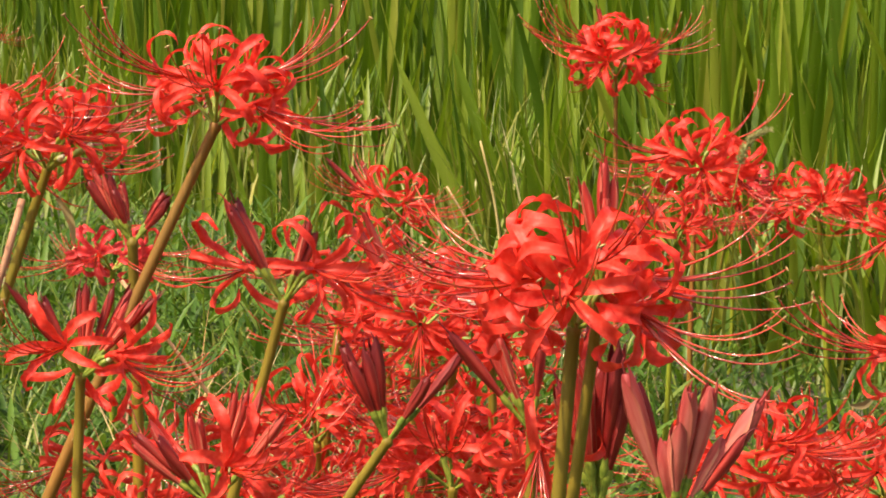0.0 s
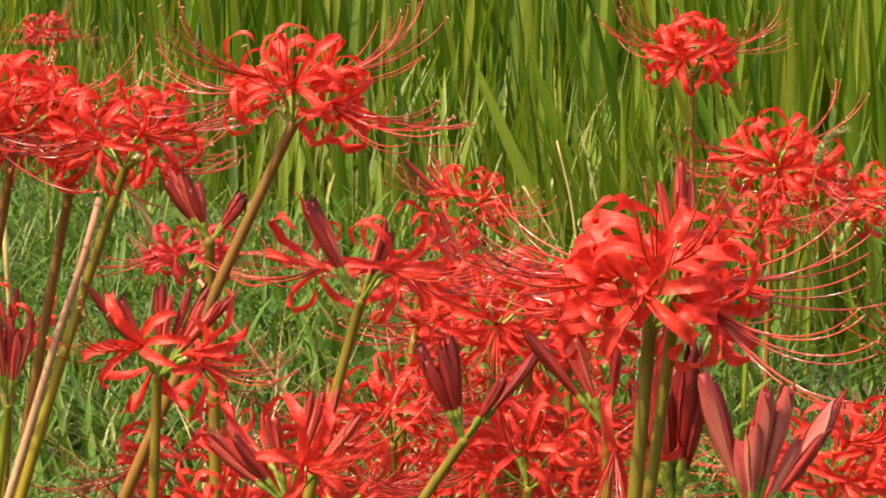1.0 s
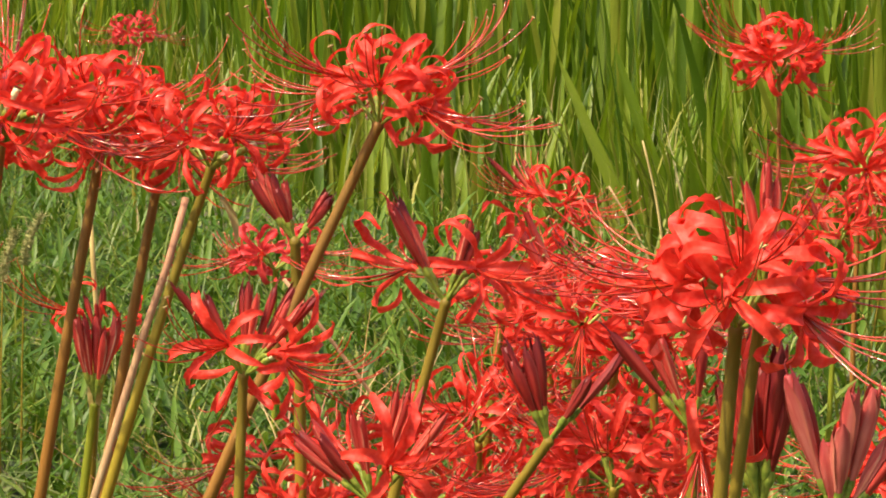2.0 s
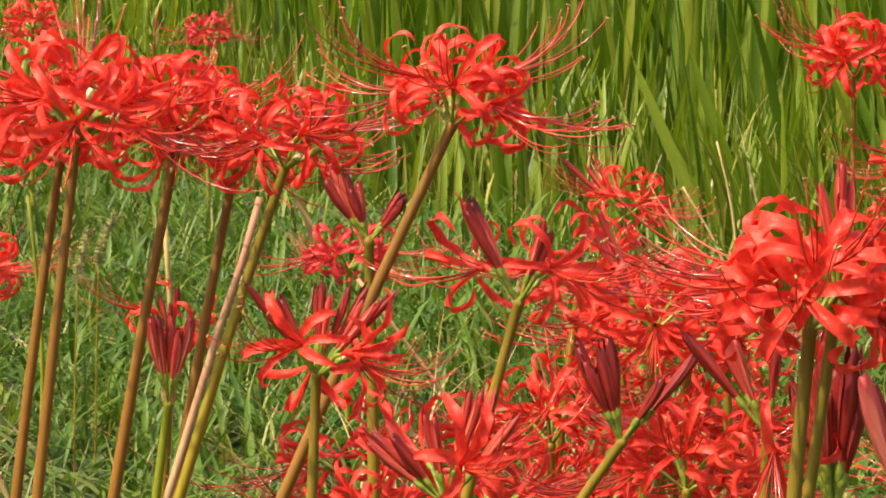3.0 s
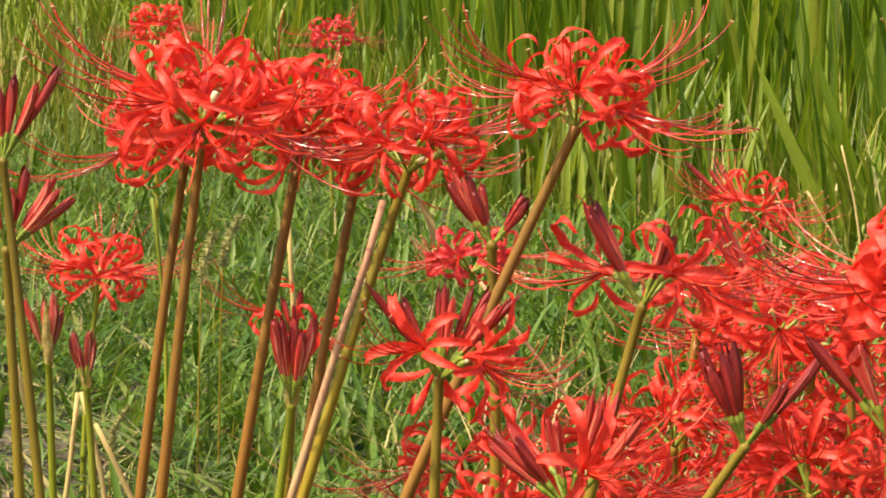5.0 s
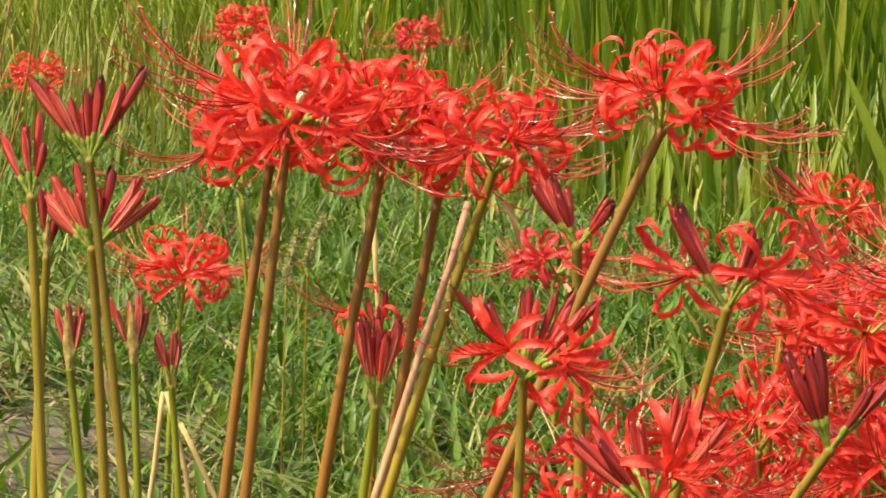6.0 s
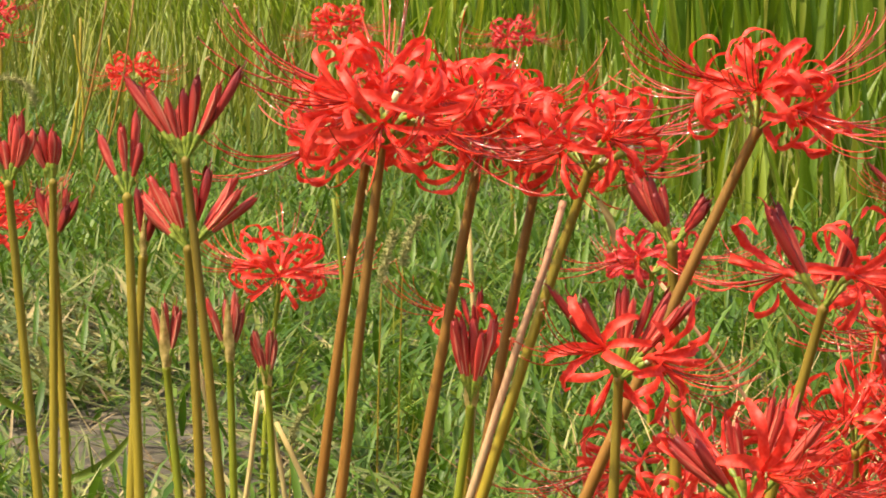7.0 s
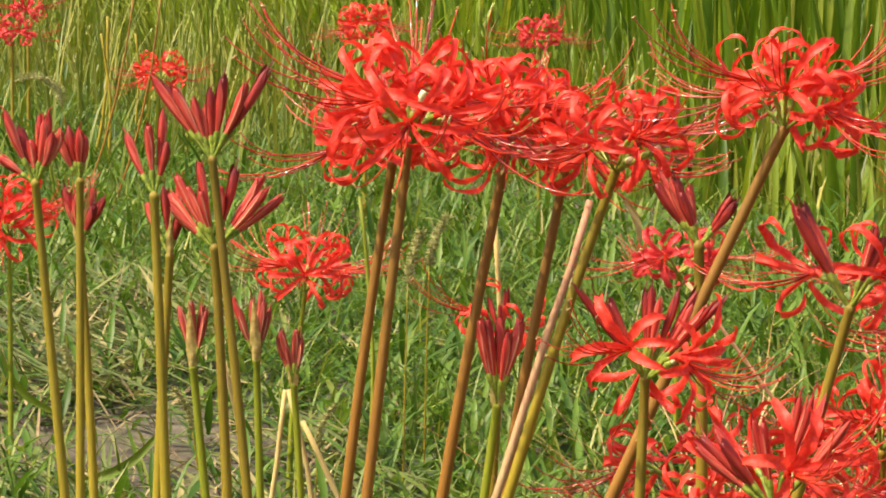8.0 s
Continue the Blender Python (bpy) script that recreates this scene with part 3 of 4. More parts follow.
def arching_leaves():
    """Broad bright leaves that lean out of the paddy where the verge widens."""
    x = gen.uniform(-4.6, -1.3, 1500)
    base = np.stack([x, 6.0 - 1.38 * x + gen.normal(-0.02, 0.16, len(x)), np.zeros(len(x))], 1)
    n = len(base)
    blades("arching_leaves", base, gen.uniform(0, 2 * np.pi, n), np.abs(gen.normal(0.22, 0.2, n)), gen.uniform(0.32, 0.62, n),
           gen.uniform(0.008, 0.020, n), gen.uniform(0.2, 1.1, n), LEAF_PALE, "bright yellow-green leaves arching at the paddy edge", "grass", segments=7)


arching_leaves()


def skirt_leaves(name, count, material, label):
    """Shorter broad leaves at the foot of the rice."""
    x = gen.uniform(-2.4, 1.5, count)
    base = np.stack([x, np.array([edge_y(v) for v in x]) + gen.normal(-0.05, 0.16, len(x)), np.zeros(len(x))], 1)
    n = len(base)
    blades(name, base, gen.choice([-0.5, 0.5], n) * np.pi + gen.normal(0, 0.8, n), np.abs(gen.normal(0.12, 0.18, n)), gen.uniform(0.14, 0.42, n),
           gen.uniform(0.010, 0.024, n), gen.uniform(0.05, 0.7, n), material, label, "rice", segments=6)


skirt_leaves("rice_foot_leaves", 1700, RICE, "short broad green leaves at the foot of the rice")
skirt_leaves("pale_foot_leaves", 500, LEAF_PALE, "short yellow-green leaves at the foot of the rice")


def dry_leaves():
    """Thin withered leaves standing at the foot of the rice."""
    x = gen.uniform(-1.6, 1.4, 420)
    base = np.stack([x, np.array([edge_y(v) for v in x]) + gen.normal(-0.06, 0.10, len(x)), np.zeros(len(x))], 1)
    n = len(base)
    blades("withered_leaves", base, gen.uniform(0, 2 * np.pi, n), np.abs(gen.normal(0.15, 0.25, n)), gen.uniform(0.10, 0.34, n),
           gen.uniform(0.003, 0.007, n), gen.uniform(0.0, 1.4, n), DRY_LEAF, "thin withered tan leaves at the foot of the rice", "dead leaves", segments=6)


dry_leaves()


def dry_wisps():
    """Thread-thin withered grass standing among the lilies."""
    n = 150
    base = np.stack([gen.uniform(-0.34, 0.02, n), gen.uniform(2.45, 3.1, n), np.zeros(n)], 1)
    blades("withered_wisps", base, gen.uniform(0, 2 * np.pi, n), gen.uniform(0.0, 0.45, n), gen.uniform(0.20, 0.44, n),
           gen.uniform(0.0012, 0.0024, n), gen.uniform(0.4, 2.2, n), WISP, "thread-thin withered grass among the lilies", "dead grass", segments=10)


dry_wisps()


def lying_grass():
    """Long trodden leaves flat on the soil round the bare patch."""
    pts = []
    while len(pts) < 1350:
        x, y = gen.uniform(-2.0, -0.4), gen.uniform(3.0, 6.0)
        b = bare(x, y)
        if gen.random() < 0.02 + 0.25 * (0.02 < b < 0.75) + 0.6 * thatch(x, y) - 0.05 * (b >= 0.75):
            pts.append((x, y, gen.uniform(0.004, 0.05)))
    base = np.array(pts)
    n = len(base)
    blades("lying_grass", base, gen.normal(np.pi, 1.1, n), gen.uniform(1.05, 1.5, n), gen.uniform(0.08, 0.22, n),
           gen.uniform(0.004, 0.011, n), gen.uniform(-0.1, 0.6, n), FLAT_GRASS, "long trodden grass leaves lying on the soil", "grass", segments=5)


lying_grass()


def straw():
    pts = []
    while len(pts) < 3000:
        x, y = gen.uniform(-4.0, 1.4), gen.uniform(3.0, 10.0)
        if y > edge_y(x) + 0.1 or (gen.random() > 0.07 + 0.35 * bare(x - 0.12, y + 0.25) + 0.08 * bare(x, y) + 2.0 * thatch(x, y)):
            continue
        pts.append((x, y, gen.uniform(0.005, 0.05)))
    base = np.array(pts)
    n = len(base)
    blades("dry_straw", base, gen.uniform(0, 2 * np.pi, n), gen.uniform(0.7, 1.55, n), gen.uniform(0.03, 0.12, n),
           gen.uniform(0.0015, 0.0045, n), gen.uniform(-0.2, 0.6, n), STRAW, "scattered dry straw lying among the weeds", "straw", segments=3)


straw()


def clods():
    """Lumps of dry earth and small stones on the trodden patch."""
    rng = random.Random(77)
    s = Shape()
    while len(s.v) < 700 * 18:
        x, y = rng.uniform(-1.7, -0.6), rng.uniform(3.2, 4.9)
        if rng.random() > 0.10 + bare(x, y):
            continue
        r = rng.uniform(0.003, 0.008) if rng.random() < 0.85 else rng.uniform(0.010, 0.022)
        flat, turn, off = rng.uniform(0.35, 0.7), rng.uniform(0, 6.3), rng.uniform(0, 90)
        first = len(s.v)
        for h, w in ((-0.5, 0.75), (0.15, 1.0), (0.75, 0.62)):
            for k in range(6):
                a = turn + math.tau * k / 6
                q = r * w * (1 + 0.45 * noise.noise((math.cos(a) * 1.5 + off, math.sin(a) * 1.5, h * 2)))
                s.v.append(Vector((x + math.cos(a) * q, y + math.sin(a) * q * 0.8, r * flat * (h + 0.2 * noise.noise((a, off, h))))))
        for i in range(2):
            for k in range(6):
                p, q = first + i * 6 + k, first + i * 6 + (k + 1) % 6
                s.f.append((p, q, q + 6, p + 6))
                s.m.append(0)
        s.f.append(tuple(first + 12 + k for k in range(6)))
        s.m.append(0)
    tagged(new("soil_clods", s.mesh("soil_clods", SOIL)), "dry grey-brown lumps of earth on the trodden soil", "soil", kind="stuff")


clods()

# ---------- the spider lilies ----------
# -- lilies --
lily((-0.168, 2.314, 0.552), (-0.412, 2.293), 1, 8, 0, "brown", turn=8, rise=3, low=26)
lily((0.084, 1.998, 0.449), (0.049, 2.000), 2, 8, 0, "olive", size=1.15, girth=0.0056, rise=4, turn=268, wide=True)
lily((0.102, 2.030, 0.462), (0.046, 2.060), 3, 0, [(-5, 1.10), (1, 1.26), (6, 1.10), (4, 1.00)], "olive", size=1.1)
lily((0.062, 2.149, 0.355), (0.075, 2.149), 4, 1, [(-35, 1.16), (-25, 1.05), (-20, 0.90), (6, 0.85)], "olive", dark=True, turn=270, rise=-40, size=1.15)
lily((0.107, 2.117, 0.303), (0.109, 2.117), 5, 0, [(-15, 0.78), (-9, 0.90), (-4, 0.95), (0, 0.86), (5, 0.92), (10, 0.74)], "green", dark=True, size=1.8)
lily((0.139, 1.845, 0.355), (0.122, 1.846), 6, 0, [(-18, 1.14), (-15, 1.00), (-11, 0.63), (0, 0.80), (4, 1.08), (14, 1.05), (30, 0.69), (33, 1.10), (33, 0.91)], "green", pale=True, size=1.2)
lily((0.241, 2.388, 0.270), (0.267, 2.385), 7, 8, [(3, 1.12)], "olive")
lily((0.352, 2.174, 0.378), (0.345, 2.175), 8, 6, 0, "olive")
lily((0.218, 3.994, 0.475), (0.223, 3.994), 9, 7, [(-15, 1.24)], "brown", girth=0.0034, wide=True, size=1.05)
lily((0.316, 3.887, 0.354), (0.311, 3.888), 10, 7, 0, "brown", girth=0.0034, wide=True, size=1.15)
lily((0.418, 4.581, 0.241), (0.421, 4.581), 11, 7, 0, "green", old=True, girth=0.0034, size=1.2)
lily((0.271, 3.690, 0.293), (0.259, 3.691), 12, 5, 2, "green", girth=0.0034)
lily((0.465, 3.872, 0.307), (0.491, 3.869), 13, 6, [(36, 1.12)], "green", girth=0.0034, wide=True)
lily((0.538, 3.560, 0.311), (0.543, 3.559), 14, 6, 0, "green", girth=0.0034)
lily((-0.063, 3.699, 0.328), (-0.062, 3.699), 15, 6, [(-43, 1.70), (-35, 1.44), (-25, 1.27)], "green", girth=0.0034, size=0.82, rise=8)
lily((-0.117, 2.297, 0.423), (-0.223, 2.291), 16, 3, [(-29, 1.16), (-24, 1.06), (16, 0.81), (22, 0.81), (-26, 1.12), (-24, 0.91)], "olive", dark=True, size=1.1, turn=310)
lily((-0.020, 2.550, 0.364), (-0.033, 2.550), 17, 6, [(-28, 1.54), (-22, 1.53)], "olive", dark=True)
lily((-0.085, 2.699, 0.380), (-0.120, 2.698), 18, 4, 0, "olive")
lily((-0.253, 2.175, 0.387), (-0.276, 2.173), 19, 4, [(-31, 1.30), (-29, 1.20), (-26, 1.08), (-23, 0.95), (0, 1.02), (4, 1.10), (9, 1.00), (20, 1.10), (27, 1.22), (31, 1.05), (36, 1.16), (38, 1.28)], "olive", dark=True, young=3, size=0.9, turn=252, rise=-12, pods=[(320, 32)])
lily((-0.156, 2.094, 0.314), (-0.157, 2.094), 20, 3, [(-48, 1.02), (-42, 1.02), (-35, 1.04), (-34, 0.89), (-36, 0.70), (-11, 0.97), (-6, 0.88), (11, 1.14), (16, 1.22), (22, 1.15), (36, 1.24), (36, 1.08)], "olive", young=1, size=1.0, turn=305)
lily((-0.105, 2.598, 0.260), (-0.117, 2.597), 21, 7, 0, "olive")
lily((-0.039, 2.200, 0.338), (-0.232, 2.195), 22, 0, [(-23, 0.92), (-19, 0.70), (-6, 0.83), (30, 0.70), (38, 1.02), (-22, 0.81), (-12, 0.77)], "olive", dark=True, size=1.25)
lily((0.008, 2.350, 0.273), (0.009, 2.350), 23, 8, 0, "olive")
lily((-0.274, 2.585, 0.233), (-0.276, 2.585), 24, 6, 0, "olive")
lily((-0.067, 2.599, 0.193), (-0.067, 2.599), 25, 6, 0, "olive")
lily((0.058, 2.699, 0.187), (0.059, 2.699), 26, 6, 0, "olive")
lily((0.359, 2.777, 0.177), (0.362, 2.777), 27, 6, 0, "olive")
lily((-0.466, 2.405, 0.529), (-0.528, 2.393), 28, 9, 0, "brown", size=1.20, rise=5, pods=[(285, 46), (330, 34), (300, 62)])
lily((-0.508, 2.550, 0.499), (-0.571, 2.537), 29, 7, 0, "brown", size=1.08)
lily((-0.405, 2.518, 0.522), (-0.498, 2.502), 30, 8, 0, "brown")
lily((-0.368, 2.594, 0.499), (-0.454, 2.581), 31, 6, [(57, 1.07), (58, 1.21), (67, 1.21)], "brown")
lily((-0.307, 2.431, 0.508), (-0.459, 2.409), 32, 6, [(34, 0.77)], "yellow", turn=250, pods=[(290, 20), (350, 30)])
lily((-0.237, 2.388, 0.456), (-0.237, 2.388), 33, 0, [(-33, 0.93), (-29, 0.90), (-25, 0.83), (-20, 0.76), (-16, 0.66), (-10, 0.70), (30, 0.70), (38, 0.65)], "olive", dark=True, size=1.0)
lily((-0.389, 3.679, 0.264), (-0.390, 3.679), 34, 6, 0, "green", old=True, girth=0.0034)
lily((-0.802, 3.510, 0.255), (-0.822, 3.505), 35, 7, 0, "green", girth=0.0034)
lily((-1.260, 6.071, 0.417), (-1.262, 6.070), 36, 6, 0, "olive", size=0.85, wide=True)
lily((-0.924, 6.131, 0.394), (-0.924, 6.131), 37, 6, 0, "olive", old=True, size=0.85)
lily((-1.758, 6.362, 0.298), (-1.761, 6.361), 38, 6, 0, "olive", size=0.85, wide=True)
lily((-2.450, 7.616, 0.355), (-2.455, 7.614), 39, 4, 0, "olive", old=True)
lily((-2.331, 7.129, 0.327), (-2.336, 7.127), 40, 4, 0, "olive", old=True)
lily((-1.158, 3.514, 0.313), (-1.163, 3.512), 41, 7, 0, "green", girth=0.0034)
lily((-0.590, 2.275, 0.528), (-0.547, 2.286), 42, 0, [(-35, 1.00), (-25, 0.84), (-15, 0.56), (-1, 0.68), (11, 0.82), (29, 1.03), (25, 0.66), (-33, 0.84), (-20, 0.66), (27, 0.86)], "olive", size=1.08, girth=0.0043)
lily((-0.614, 2.372, 0.449), (-0.602, 2.375), 43, 0, [(-41, 0.82), (-28, 0.87), (-11, 0.89), (14, 0.85), (-10, 0.66), (33, 0.92), (48, 0.88), (32, 0.66), (-23, 0.74), (9, 0.72), (41, 0.86), (-45, 0.67)], "olive", size=1.08, girth=0.0043)
lily((-0.632, 2.263, 0.501), (-0.623, 2.266), 44, 0, [(-27, 0.68), (-4, 0.72), (7, 0.84), (13, 0.60)], "yellow", girth=0.0042, size=1.08)
lily((-0.661, 2.411, 0.437), (-0.680, 2.406), 45, 0, [(-27, 0.74), (-3, 0.82), (9, 0.92), (15, 0.58)], "yellow", spathe=0.6, girth=0.0042, turn=290)
lily((-0.716, 2.238, 0.512), (-0.678, 2.250), 46, 0, [(-22, 0.78), (6, 0.70), (15, 0.75), (-2, 0.44), (28, 0.66), (-48, 0.48), (-19, 0.58), (12, 0.65), (26, 0.58)], "yellow", girth=0.0042, size=1.05)
lily((-0.714, 2.344, 0.503), (-0.724, 2.341), 47, 0, [(-13, 0.60), (-8, 0.44), (10, 0.54), (-26, 0.49), (3, 0.59)], "yellow", girth=0.0042, size=1.05)
lily((-0.729, 2.391, 0.450), (-0.719, 2.394), 48, 0, [(-18, 0.67), (-6, 0.52), (13, 0.62), (27, 0.58), (-15, 0.50), (27, 0.44)], "yellow", spathe=0.75, girth=0.0042, turn=5, size=1.05)
lily((-0.670, 2.512, 0.331), (-0.638, 2.521), 49, 0, [(-13, 0.90), (1, 0.88), (16, 0.83), (-7, 0.70), (8, 0.85)], "green", spathe=1.0, size=0.9, girth=0.0040, turn=270, unripe=True)
lily((-0.619, 2.525, 0.336), (-0.611, 2.527), 50, 0, [(-18, 0.95), (-8, 0.83), (15, 0.74), (3, 0.98), (-18, 0.75), (8, 0.83)], "green", spathe=1.0, size=0.9, girth=0.0040, turn=270, unripe=True)
lily((-0.589, 2.532, 0.315), (-0.585, 2.533), 51, 0, [(-20, 0.73), (-11, 0.82), (3, 0.84), (13, 0.67), (-7, 0.62)], "green", size=0.9, girth=0.0040, spathe=0.9, turn=0, unripe=True)
lily((-0.398, 2.417, 0.323), (-0.436, 2.411), 52, 0, [(-12, 0.90), (-5, 0.81), (3, 0.83), (14, 0.83), (10, 0.73), (-10, 0.73), (16, 0.88)], "green", spathe=0.75, girth=0.0040, turn=5, size=1.2)
lily((-0.452, 2.763, 0.320), (-0.473, 2.760), 53, 2, [(-14, 0.8), (8, 0.9), (2, 0.7)], "olive", size=0.75, dark=True, rise=12, turn=200)
lily((0.016, 2.750, 0.341), (-0.017, 2.750), 54, 6, 0, "olive")
lily((-0.014, 2.750, 0.227), (-0.013, 2.750), 56, 6, 0, "olive")
lily((-0.139, 2.446, 0.221), (-0.140, 2.446), 57, 5, 0, "olive")
lily((0.346, 2.425, 0.254), (0.351, 2.425), 58, 6, 0, "olive")
lily((0.055, 2.799, 0.218), (0.056, 2.799), 59, 6, 0, "olive")
lily((-0.215, 2.390, 0.223), (-0.216, 2.390), 60, 5, 0, "olive")
lily((-0.047, 2.800, 0.295), (-0.058, 2.799), 61, 6, 0, "olive")
lily((0.041, 2.600, 0.332), (0.043, 2.600), 62, 5, 0, "olive")
# -- end of lilies --


# ---------- dry stalks, loose leaves and foxtails between the lilies ----------
def stalk(top, base, kind, girth, label, name="dry_stalk", category="dead stem", bow=0.02, seed=0):
    rng = random.Random(seed)
    s = Shape()
    top, base = Vector((*top[:2], top[2])), Vector((*base, 0.0))
    d = top - base
    pts = []
    for i in range(11):
        u = i / 10
        p = d * u + Vector((bow, 0, 0)) * math.sin(math.pi * u) + Vector((rng.uniform(-1, 1), rng.uniform(-1, 1), 0)) * girth * 0.35
        p.z = d.z * u - 0.015 * (1 - u)
        pts.append(p)
    s.tube(pts, [girth * (1.05 - 0.25 * i / 10) * rng.uniform(0.92, 1.08) for i in range(11)], 8)
    ob = new(name, s.mesh(name, STEMS[kind]))
    ob.location = base
    return tagged(ob, label, category, "dead stalks among the lilies")


def loose_leaf(name, low, high, width, material, label, category, sag=0.0, group=""):
    """One broad blade from low towards its pointed tip."""
    low, high = Vector(low), Vector(high)
    s = Shape()
    d = high - low
    side = d.cross(Vector((0, 1, 0))).normalized()
    rows = []
    n = 14
    for i in range(n + 1):
        u = i / n
        p = low + d * u + side * sag * math.sin(math.pi * u) - low
        w = width * min(1.0, 0.6 + u) * math.sqrt(max(0.002, 1 - max(0, (u - 0.35) / 0.65) ** 1.6))
        rows.append([p - side * w / 2 - Vector((0, 0.25 * w, 0)), p, p + side * w / 2 - Vector((0, 0.25 * w, 0))])
    s.sheet(rows)
    ob = new(name, s.mesh(name, material))
    ob.location = low
    return tagged(ob, label, category, group)


def foxtail(tip, bend, base, size, seed, label):
    """Grass culm with a bristly nodding spike."""
    rng = random.Random(seed)
    tip, base = Vector(tip), Vector((*base, 0.0))
    thing = new("foxtail_grass")
    thing.location = base
    tagged(thing, label, "grass", "foxtails on the verge")
    d = tip - base
    s = Shape()
    pts = [Vector((d.x * (i / 10) ** 1.5, d.y * i / 10, d.z * i / 10)) for i in range(11)]
    s.tube(pts, [0.0014 - 0.0006 * i / 10 for i in range(11)], 5)
    part("culm", s.mesh("culm", STEMS["olive"]), thing)
    spike = Shape()
    p, core = pts[-1].copy(), []
    ang = 0.15 * (1 if bend > 0 else -1)
    for i in range(13):
        core.append(p.copy())
        p += Vector((math.sin(ang), 0, math.cos(ang))) * 0.06 * size / 12
        ang += bend / 12
    spike.tube(core, [0.0024 * size * math.sin(math.pi * (0.12 + 0.8 * i / 12)) ** 0.6 for i in range(13)], 7, lobes=0.15)
    for i in range(300):
        c = core[rng.randrange(13)]
        a = Vector((rng.uniform(-1, 1), rng.uniform(-1, 1), rng.uniform(-0.2, 1))).normalized()
        spike.tube([c + a * 0.002 * size, c + a * 0.0085 * size], [0.0007, 0.0003], 3, cap=False)
    part("seed_head", spike.mesh("seed_head", SEED), thing, label="bristly grey-green seed head")
    return thing


SEED = flat_noise("foxtail_seed", (0.20, 0.21, 0.05), (0.46, 0.42, 0.17), 300.0, 0.7, 0.15)

# -- extras --
stalk((-0.321, 2.399, 0.489), (-0.481, 2.375), "dry", 0.0037, "dry pinkish-tan dead flower stalk leaning among the lilies", bow=0.0, seed=1)
stalk((-0.649, 2.538, 0.333), (-0.643, 2.540), "straw", 0.0028, "pale straw-coloured dead stalk standing by the buds", seed=2)
stalk((-0.610, 2.589, 0.301), (-0.676, 2.573), "straw", 0.0026, "pale straw-coloured dead stalk leaning on its neighbours", bow=0.01, seed=3)
stalk((-0.602, 2.570, 0.305), (-0.592, 2.573), "straw", 0.0028, "pale straw-coloured dead stalk standing by the buds", seed=4)
stalk((-0.596, 2.592, 0.274), (-0.516, 2.610), "straw", 0.0028, "pale straw-coloured dead stalk leaning in the weeds", seed=5)
stalk((-0.282, 2.736, 0.381), (-0.040, 2.758), "dry", 0.0021, "thin reddish dry grass stalk leaning over", seed=6)
stalk((-0.490, 2.960, 0.402), (-0.522, 2.954), "straw", 0.0030, "pale yellow-green stalk behind the lilies", seed=7)
stalk((-0.678, 3.230, 0.398), (-0.692, 3.227), "green", 0.0024, "green grass stalk behind the lilies", seed=8)
stalk((-2.089, 7.099, 0.390), (-2.143, 7.083), "yellow", 0.0045, "tall pale yellow grass stalk near the paddy", seed=9)
stalk((-2.076, 6.999, 0.356), (-2.076, 6.999), "yellow", 0.0036, "tall pale yellow grass stalk near the paddy", seed=10)
stalk((-2.081, 7.309, 0.339), (-2.115, 7.300), "yellow", 0.0030, "tall pale yellow grass stalk near the paddy", seed=11)
stalk((-1.730, 6.265, 0.470), (-1.848, 6.230), "brown", 0.0026, "thin brown weed stalk leaning before the paddy", seed=14)
stalk((-1.784, 6.250, 0.468), (-1.914, 6.210), "brown", 0.0024, "thin brown weed stalk leaning before the paddy", seed=15)
stalk((0.059, 5.000, 0.302), (0.082, 4.999), "straw", 0.0022, "thin pale grass stalk before the rice", seed=12)
stalk((0.005, 5.000, 0.229), (0.100, 5.000), "dry", 0.0022, "thin reddish dry grass stalk before the rice", seed=13)
loose_leaf("rice_leaf", (0.098, 5.599, -0.006), (-0.083, 5.599, 0.391), 0.025, LEAF_PALE, "broad pale-green leaf arching before the rice", "leaf", 0.004)
loose_leaf("rice_leaf", (0.143, 5.598, 0.076), (0.015, 5.600, 0.414), 0.024, RICE, "broad dark-green leaf arching before the rice", "leaf", 0.006)
loose_leaf("rice_leaf", (0.591, 5.166, 0.243), (0.510, 5.175, 0.442), 0.022, LEAF_PALE, "slender pale-green leaf leaning before the rice", "leaf", 0.02)
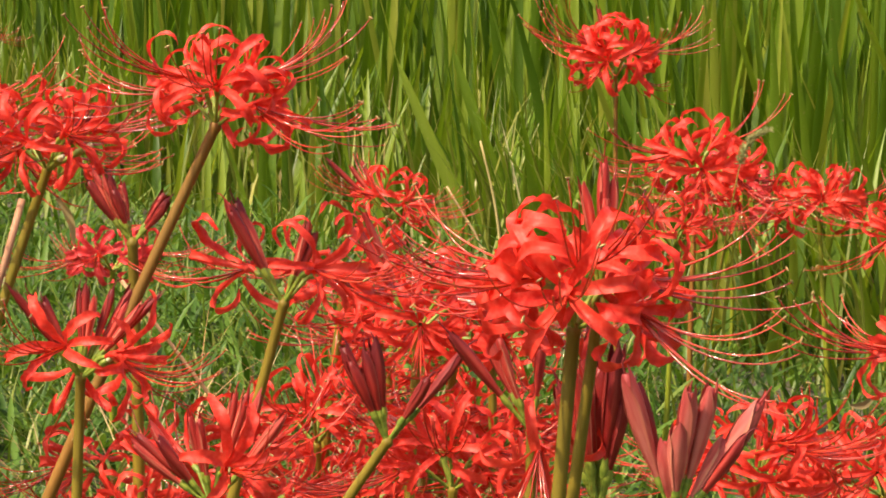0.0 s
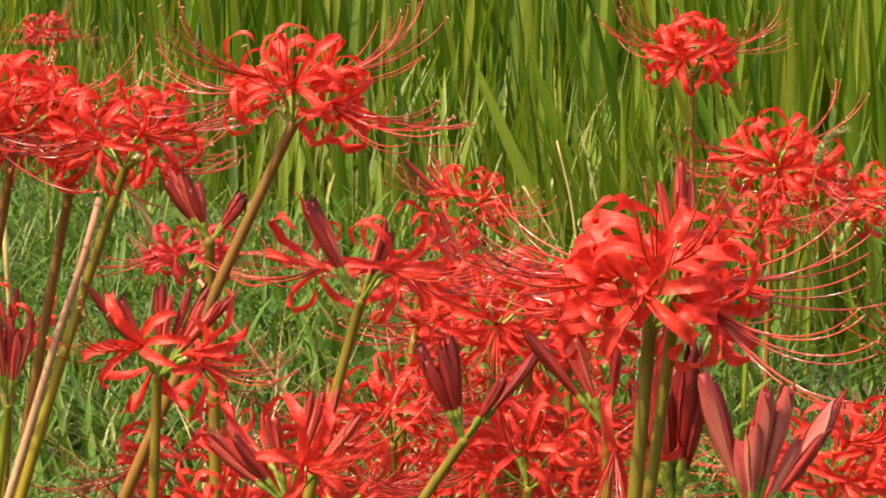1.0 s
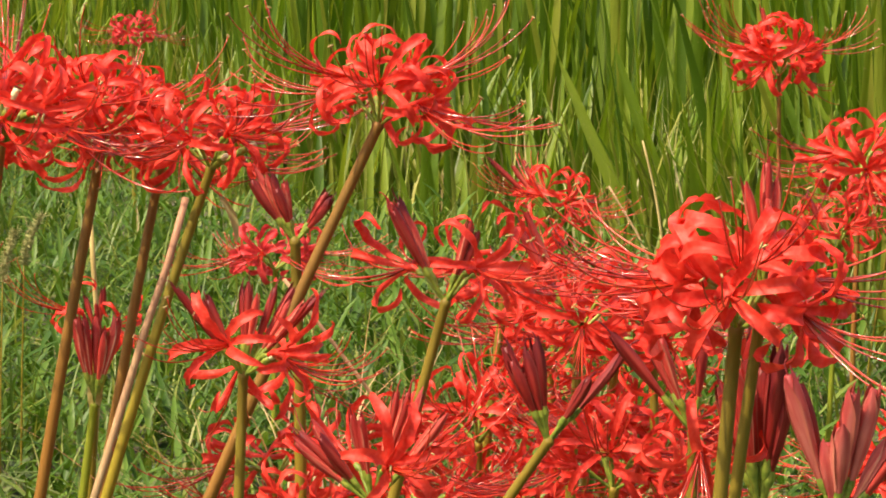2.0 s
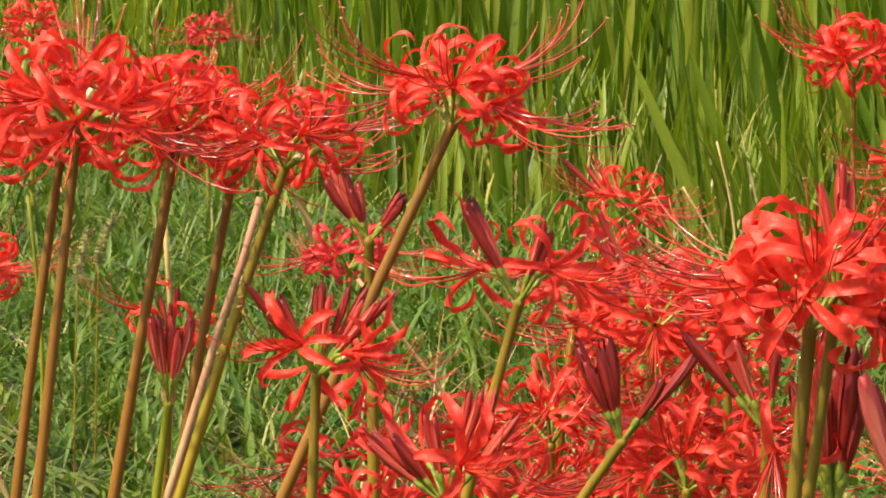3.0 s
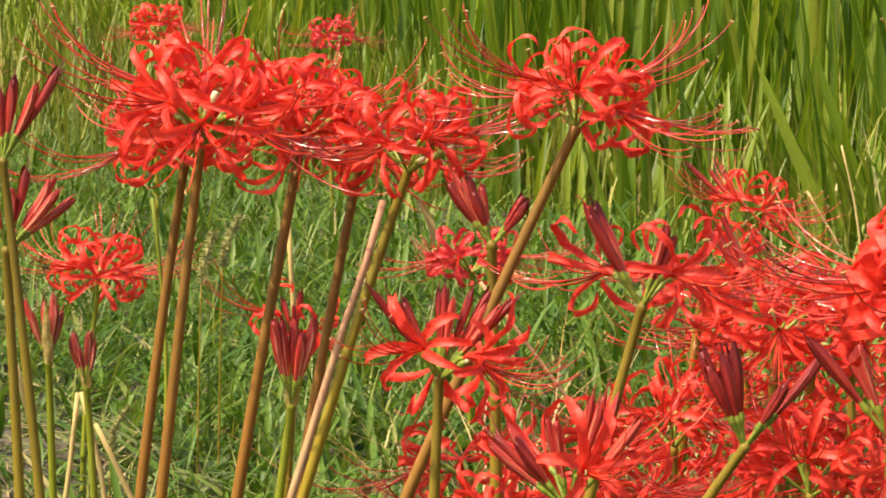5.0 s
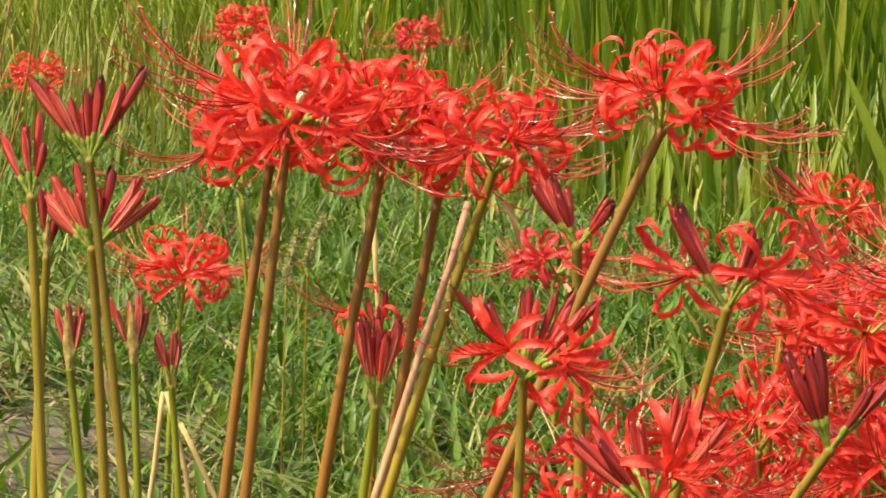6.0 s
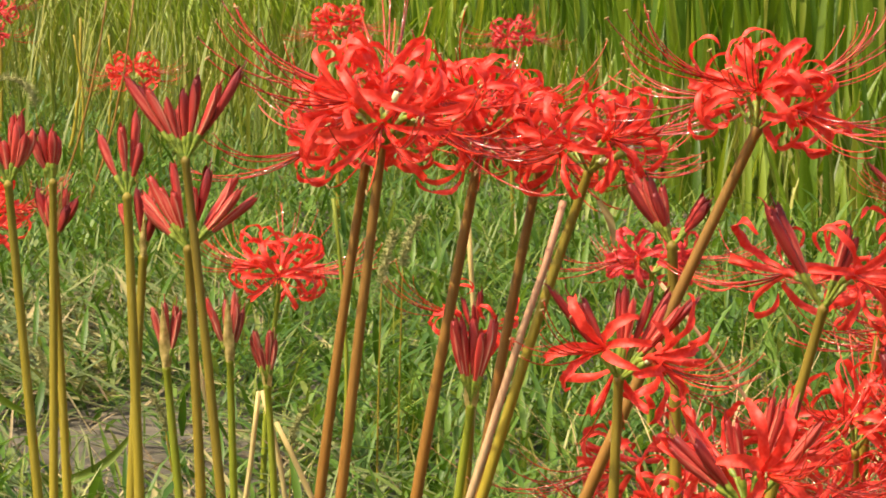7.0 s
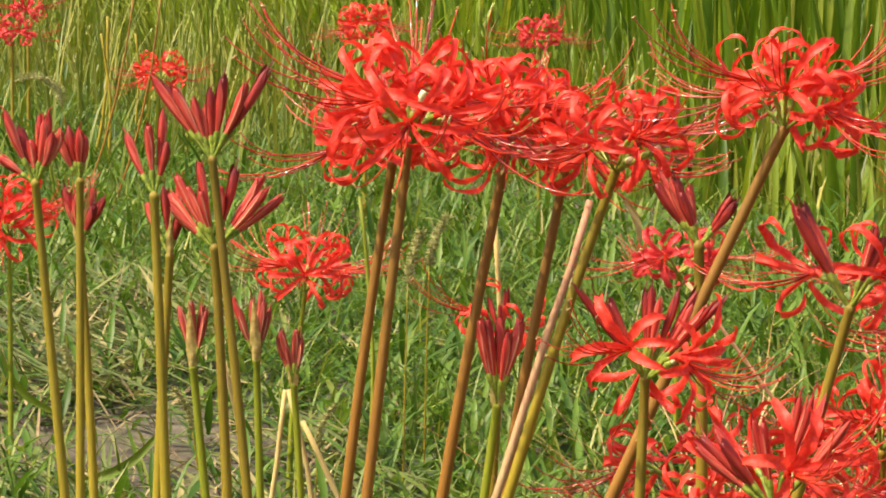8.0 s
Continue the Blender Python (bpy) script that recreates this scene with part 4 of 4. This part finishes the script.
loose_leaf("rice_leaf", (0.691, 5.154, 0.300), (0.637, 5.161, 0.466), 0.020, LEAF_PALE, "slender pale-green leaf leaning before the rice", "leaf", 0.02)
loose_leaf("dry_leaf", (-0.305, 2.481, 0.481), (-0.293, 2.483, 0.443), 0.0065, DRY_LEAF, "narrow withered tan leaf hanging below a bloom", "dead leaf", 0.004)
loose_leaf("dry_leaf", (0.330, 2.377, 0.343), (0.311, 2.380, 0.335), 0.006, STRAW, "curled withered tan leaf caught between the lilies", "dead leaf", 0.004)
foxtail((0.353, 3.733, 0.390), 1.2, (0.304, 3.738), 0.9, 21, "foxtail grass with a nodding dark seed head")
foxtail((-1.659, 5.349, 0.323), -2.0, (-1.632, 5.357), 1.7, 22, "foxtail grass with an arching seed head")
foxtail((-0.667, 3.436, 0.281), 0.3, (-0.674, 3.435), 1.0, 23, "foxtail grass with an upright seed head")
foxtail((-0.662, 3.539, 0.287), 0.5, (-0.669, 3.537), 1.0, 24, "foxtail grass with an upright seed head")
foxtail((-1.027, 3.346, 0.164), -0.4, (-0.997, 3.355), 0.8, 25, "foxtail grass with a leaning seed head")
foxtail((-0.904, 3.381, 0.116), -0.6, (-0.892, 3.384), 0.8, 26, "foxtail grass with a leaning seed head")
foxtail((-0.723, 3.220, 0.138), 0.7, (-0.728, 3.219), 0.7, 27, "foxtail grass with a leaning seed head")
loose_leaf("weed_leaf", (-1.006, 3.300, 0.071), (-0.924, 3.324, 0.126), 0.011, WEED_LIGHT, "long grey-green grass leaf arching over the bare soil", "leaf", -0.012)
loose_leaf("weed_leaf", (-0.937, 3.268, 0.054), (-0.947, 3.266, 0.101), 0.009, WEED, "short dark-green grass leaf standing on the soil", "leaf", 0.006)
loose_leaf("weed_leaf", (-1.102, 3.532, 0.100), (-1.170, 3.510, 0.181), 0.010, WEED_LIGHT, "long grey-green grass leaf arching over the bare soil", "leaf", 0.016)
loose_leaf("weed_leaf", (-1.340, 4.713, 0.008), (-1.441, 4.683, 0.019), 0.012, WEED_LIGHT, "broad pale-green grass leaf lying among straw", "leaf", 0.01)
# -- end of extras --
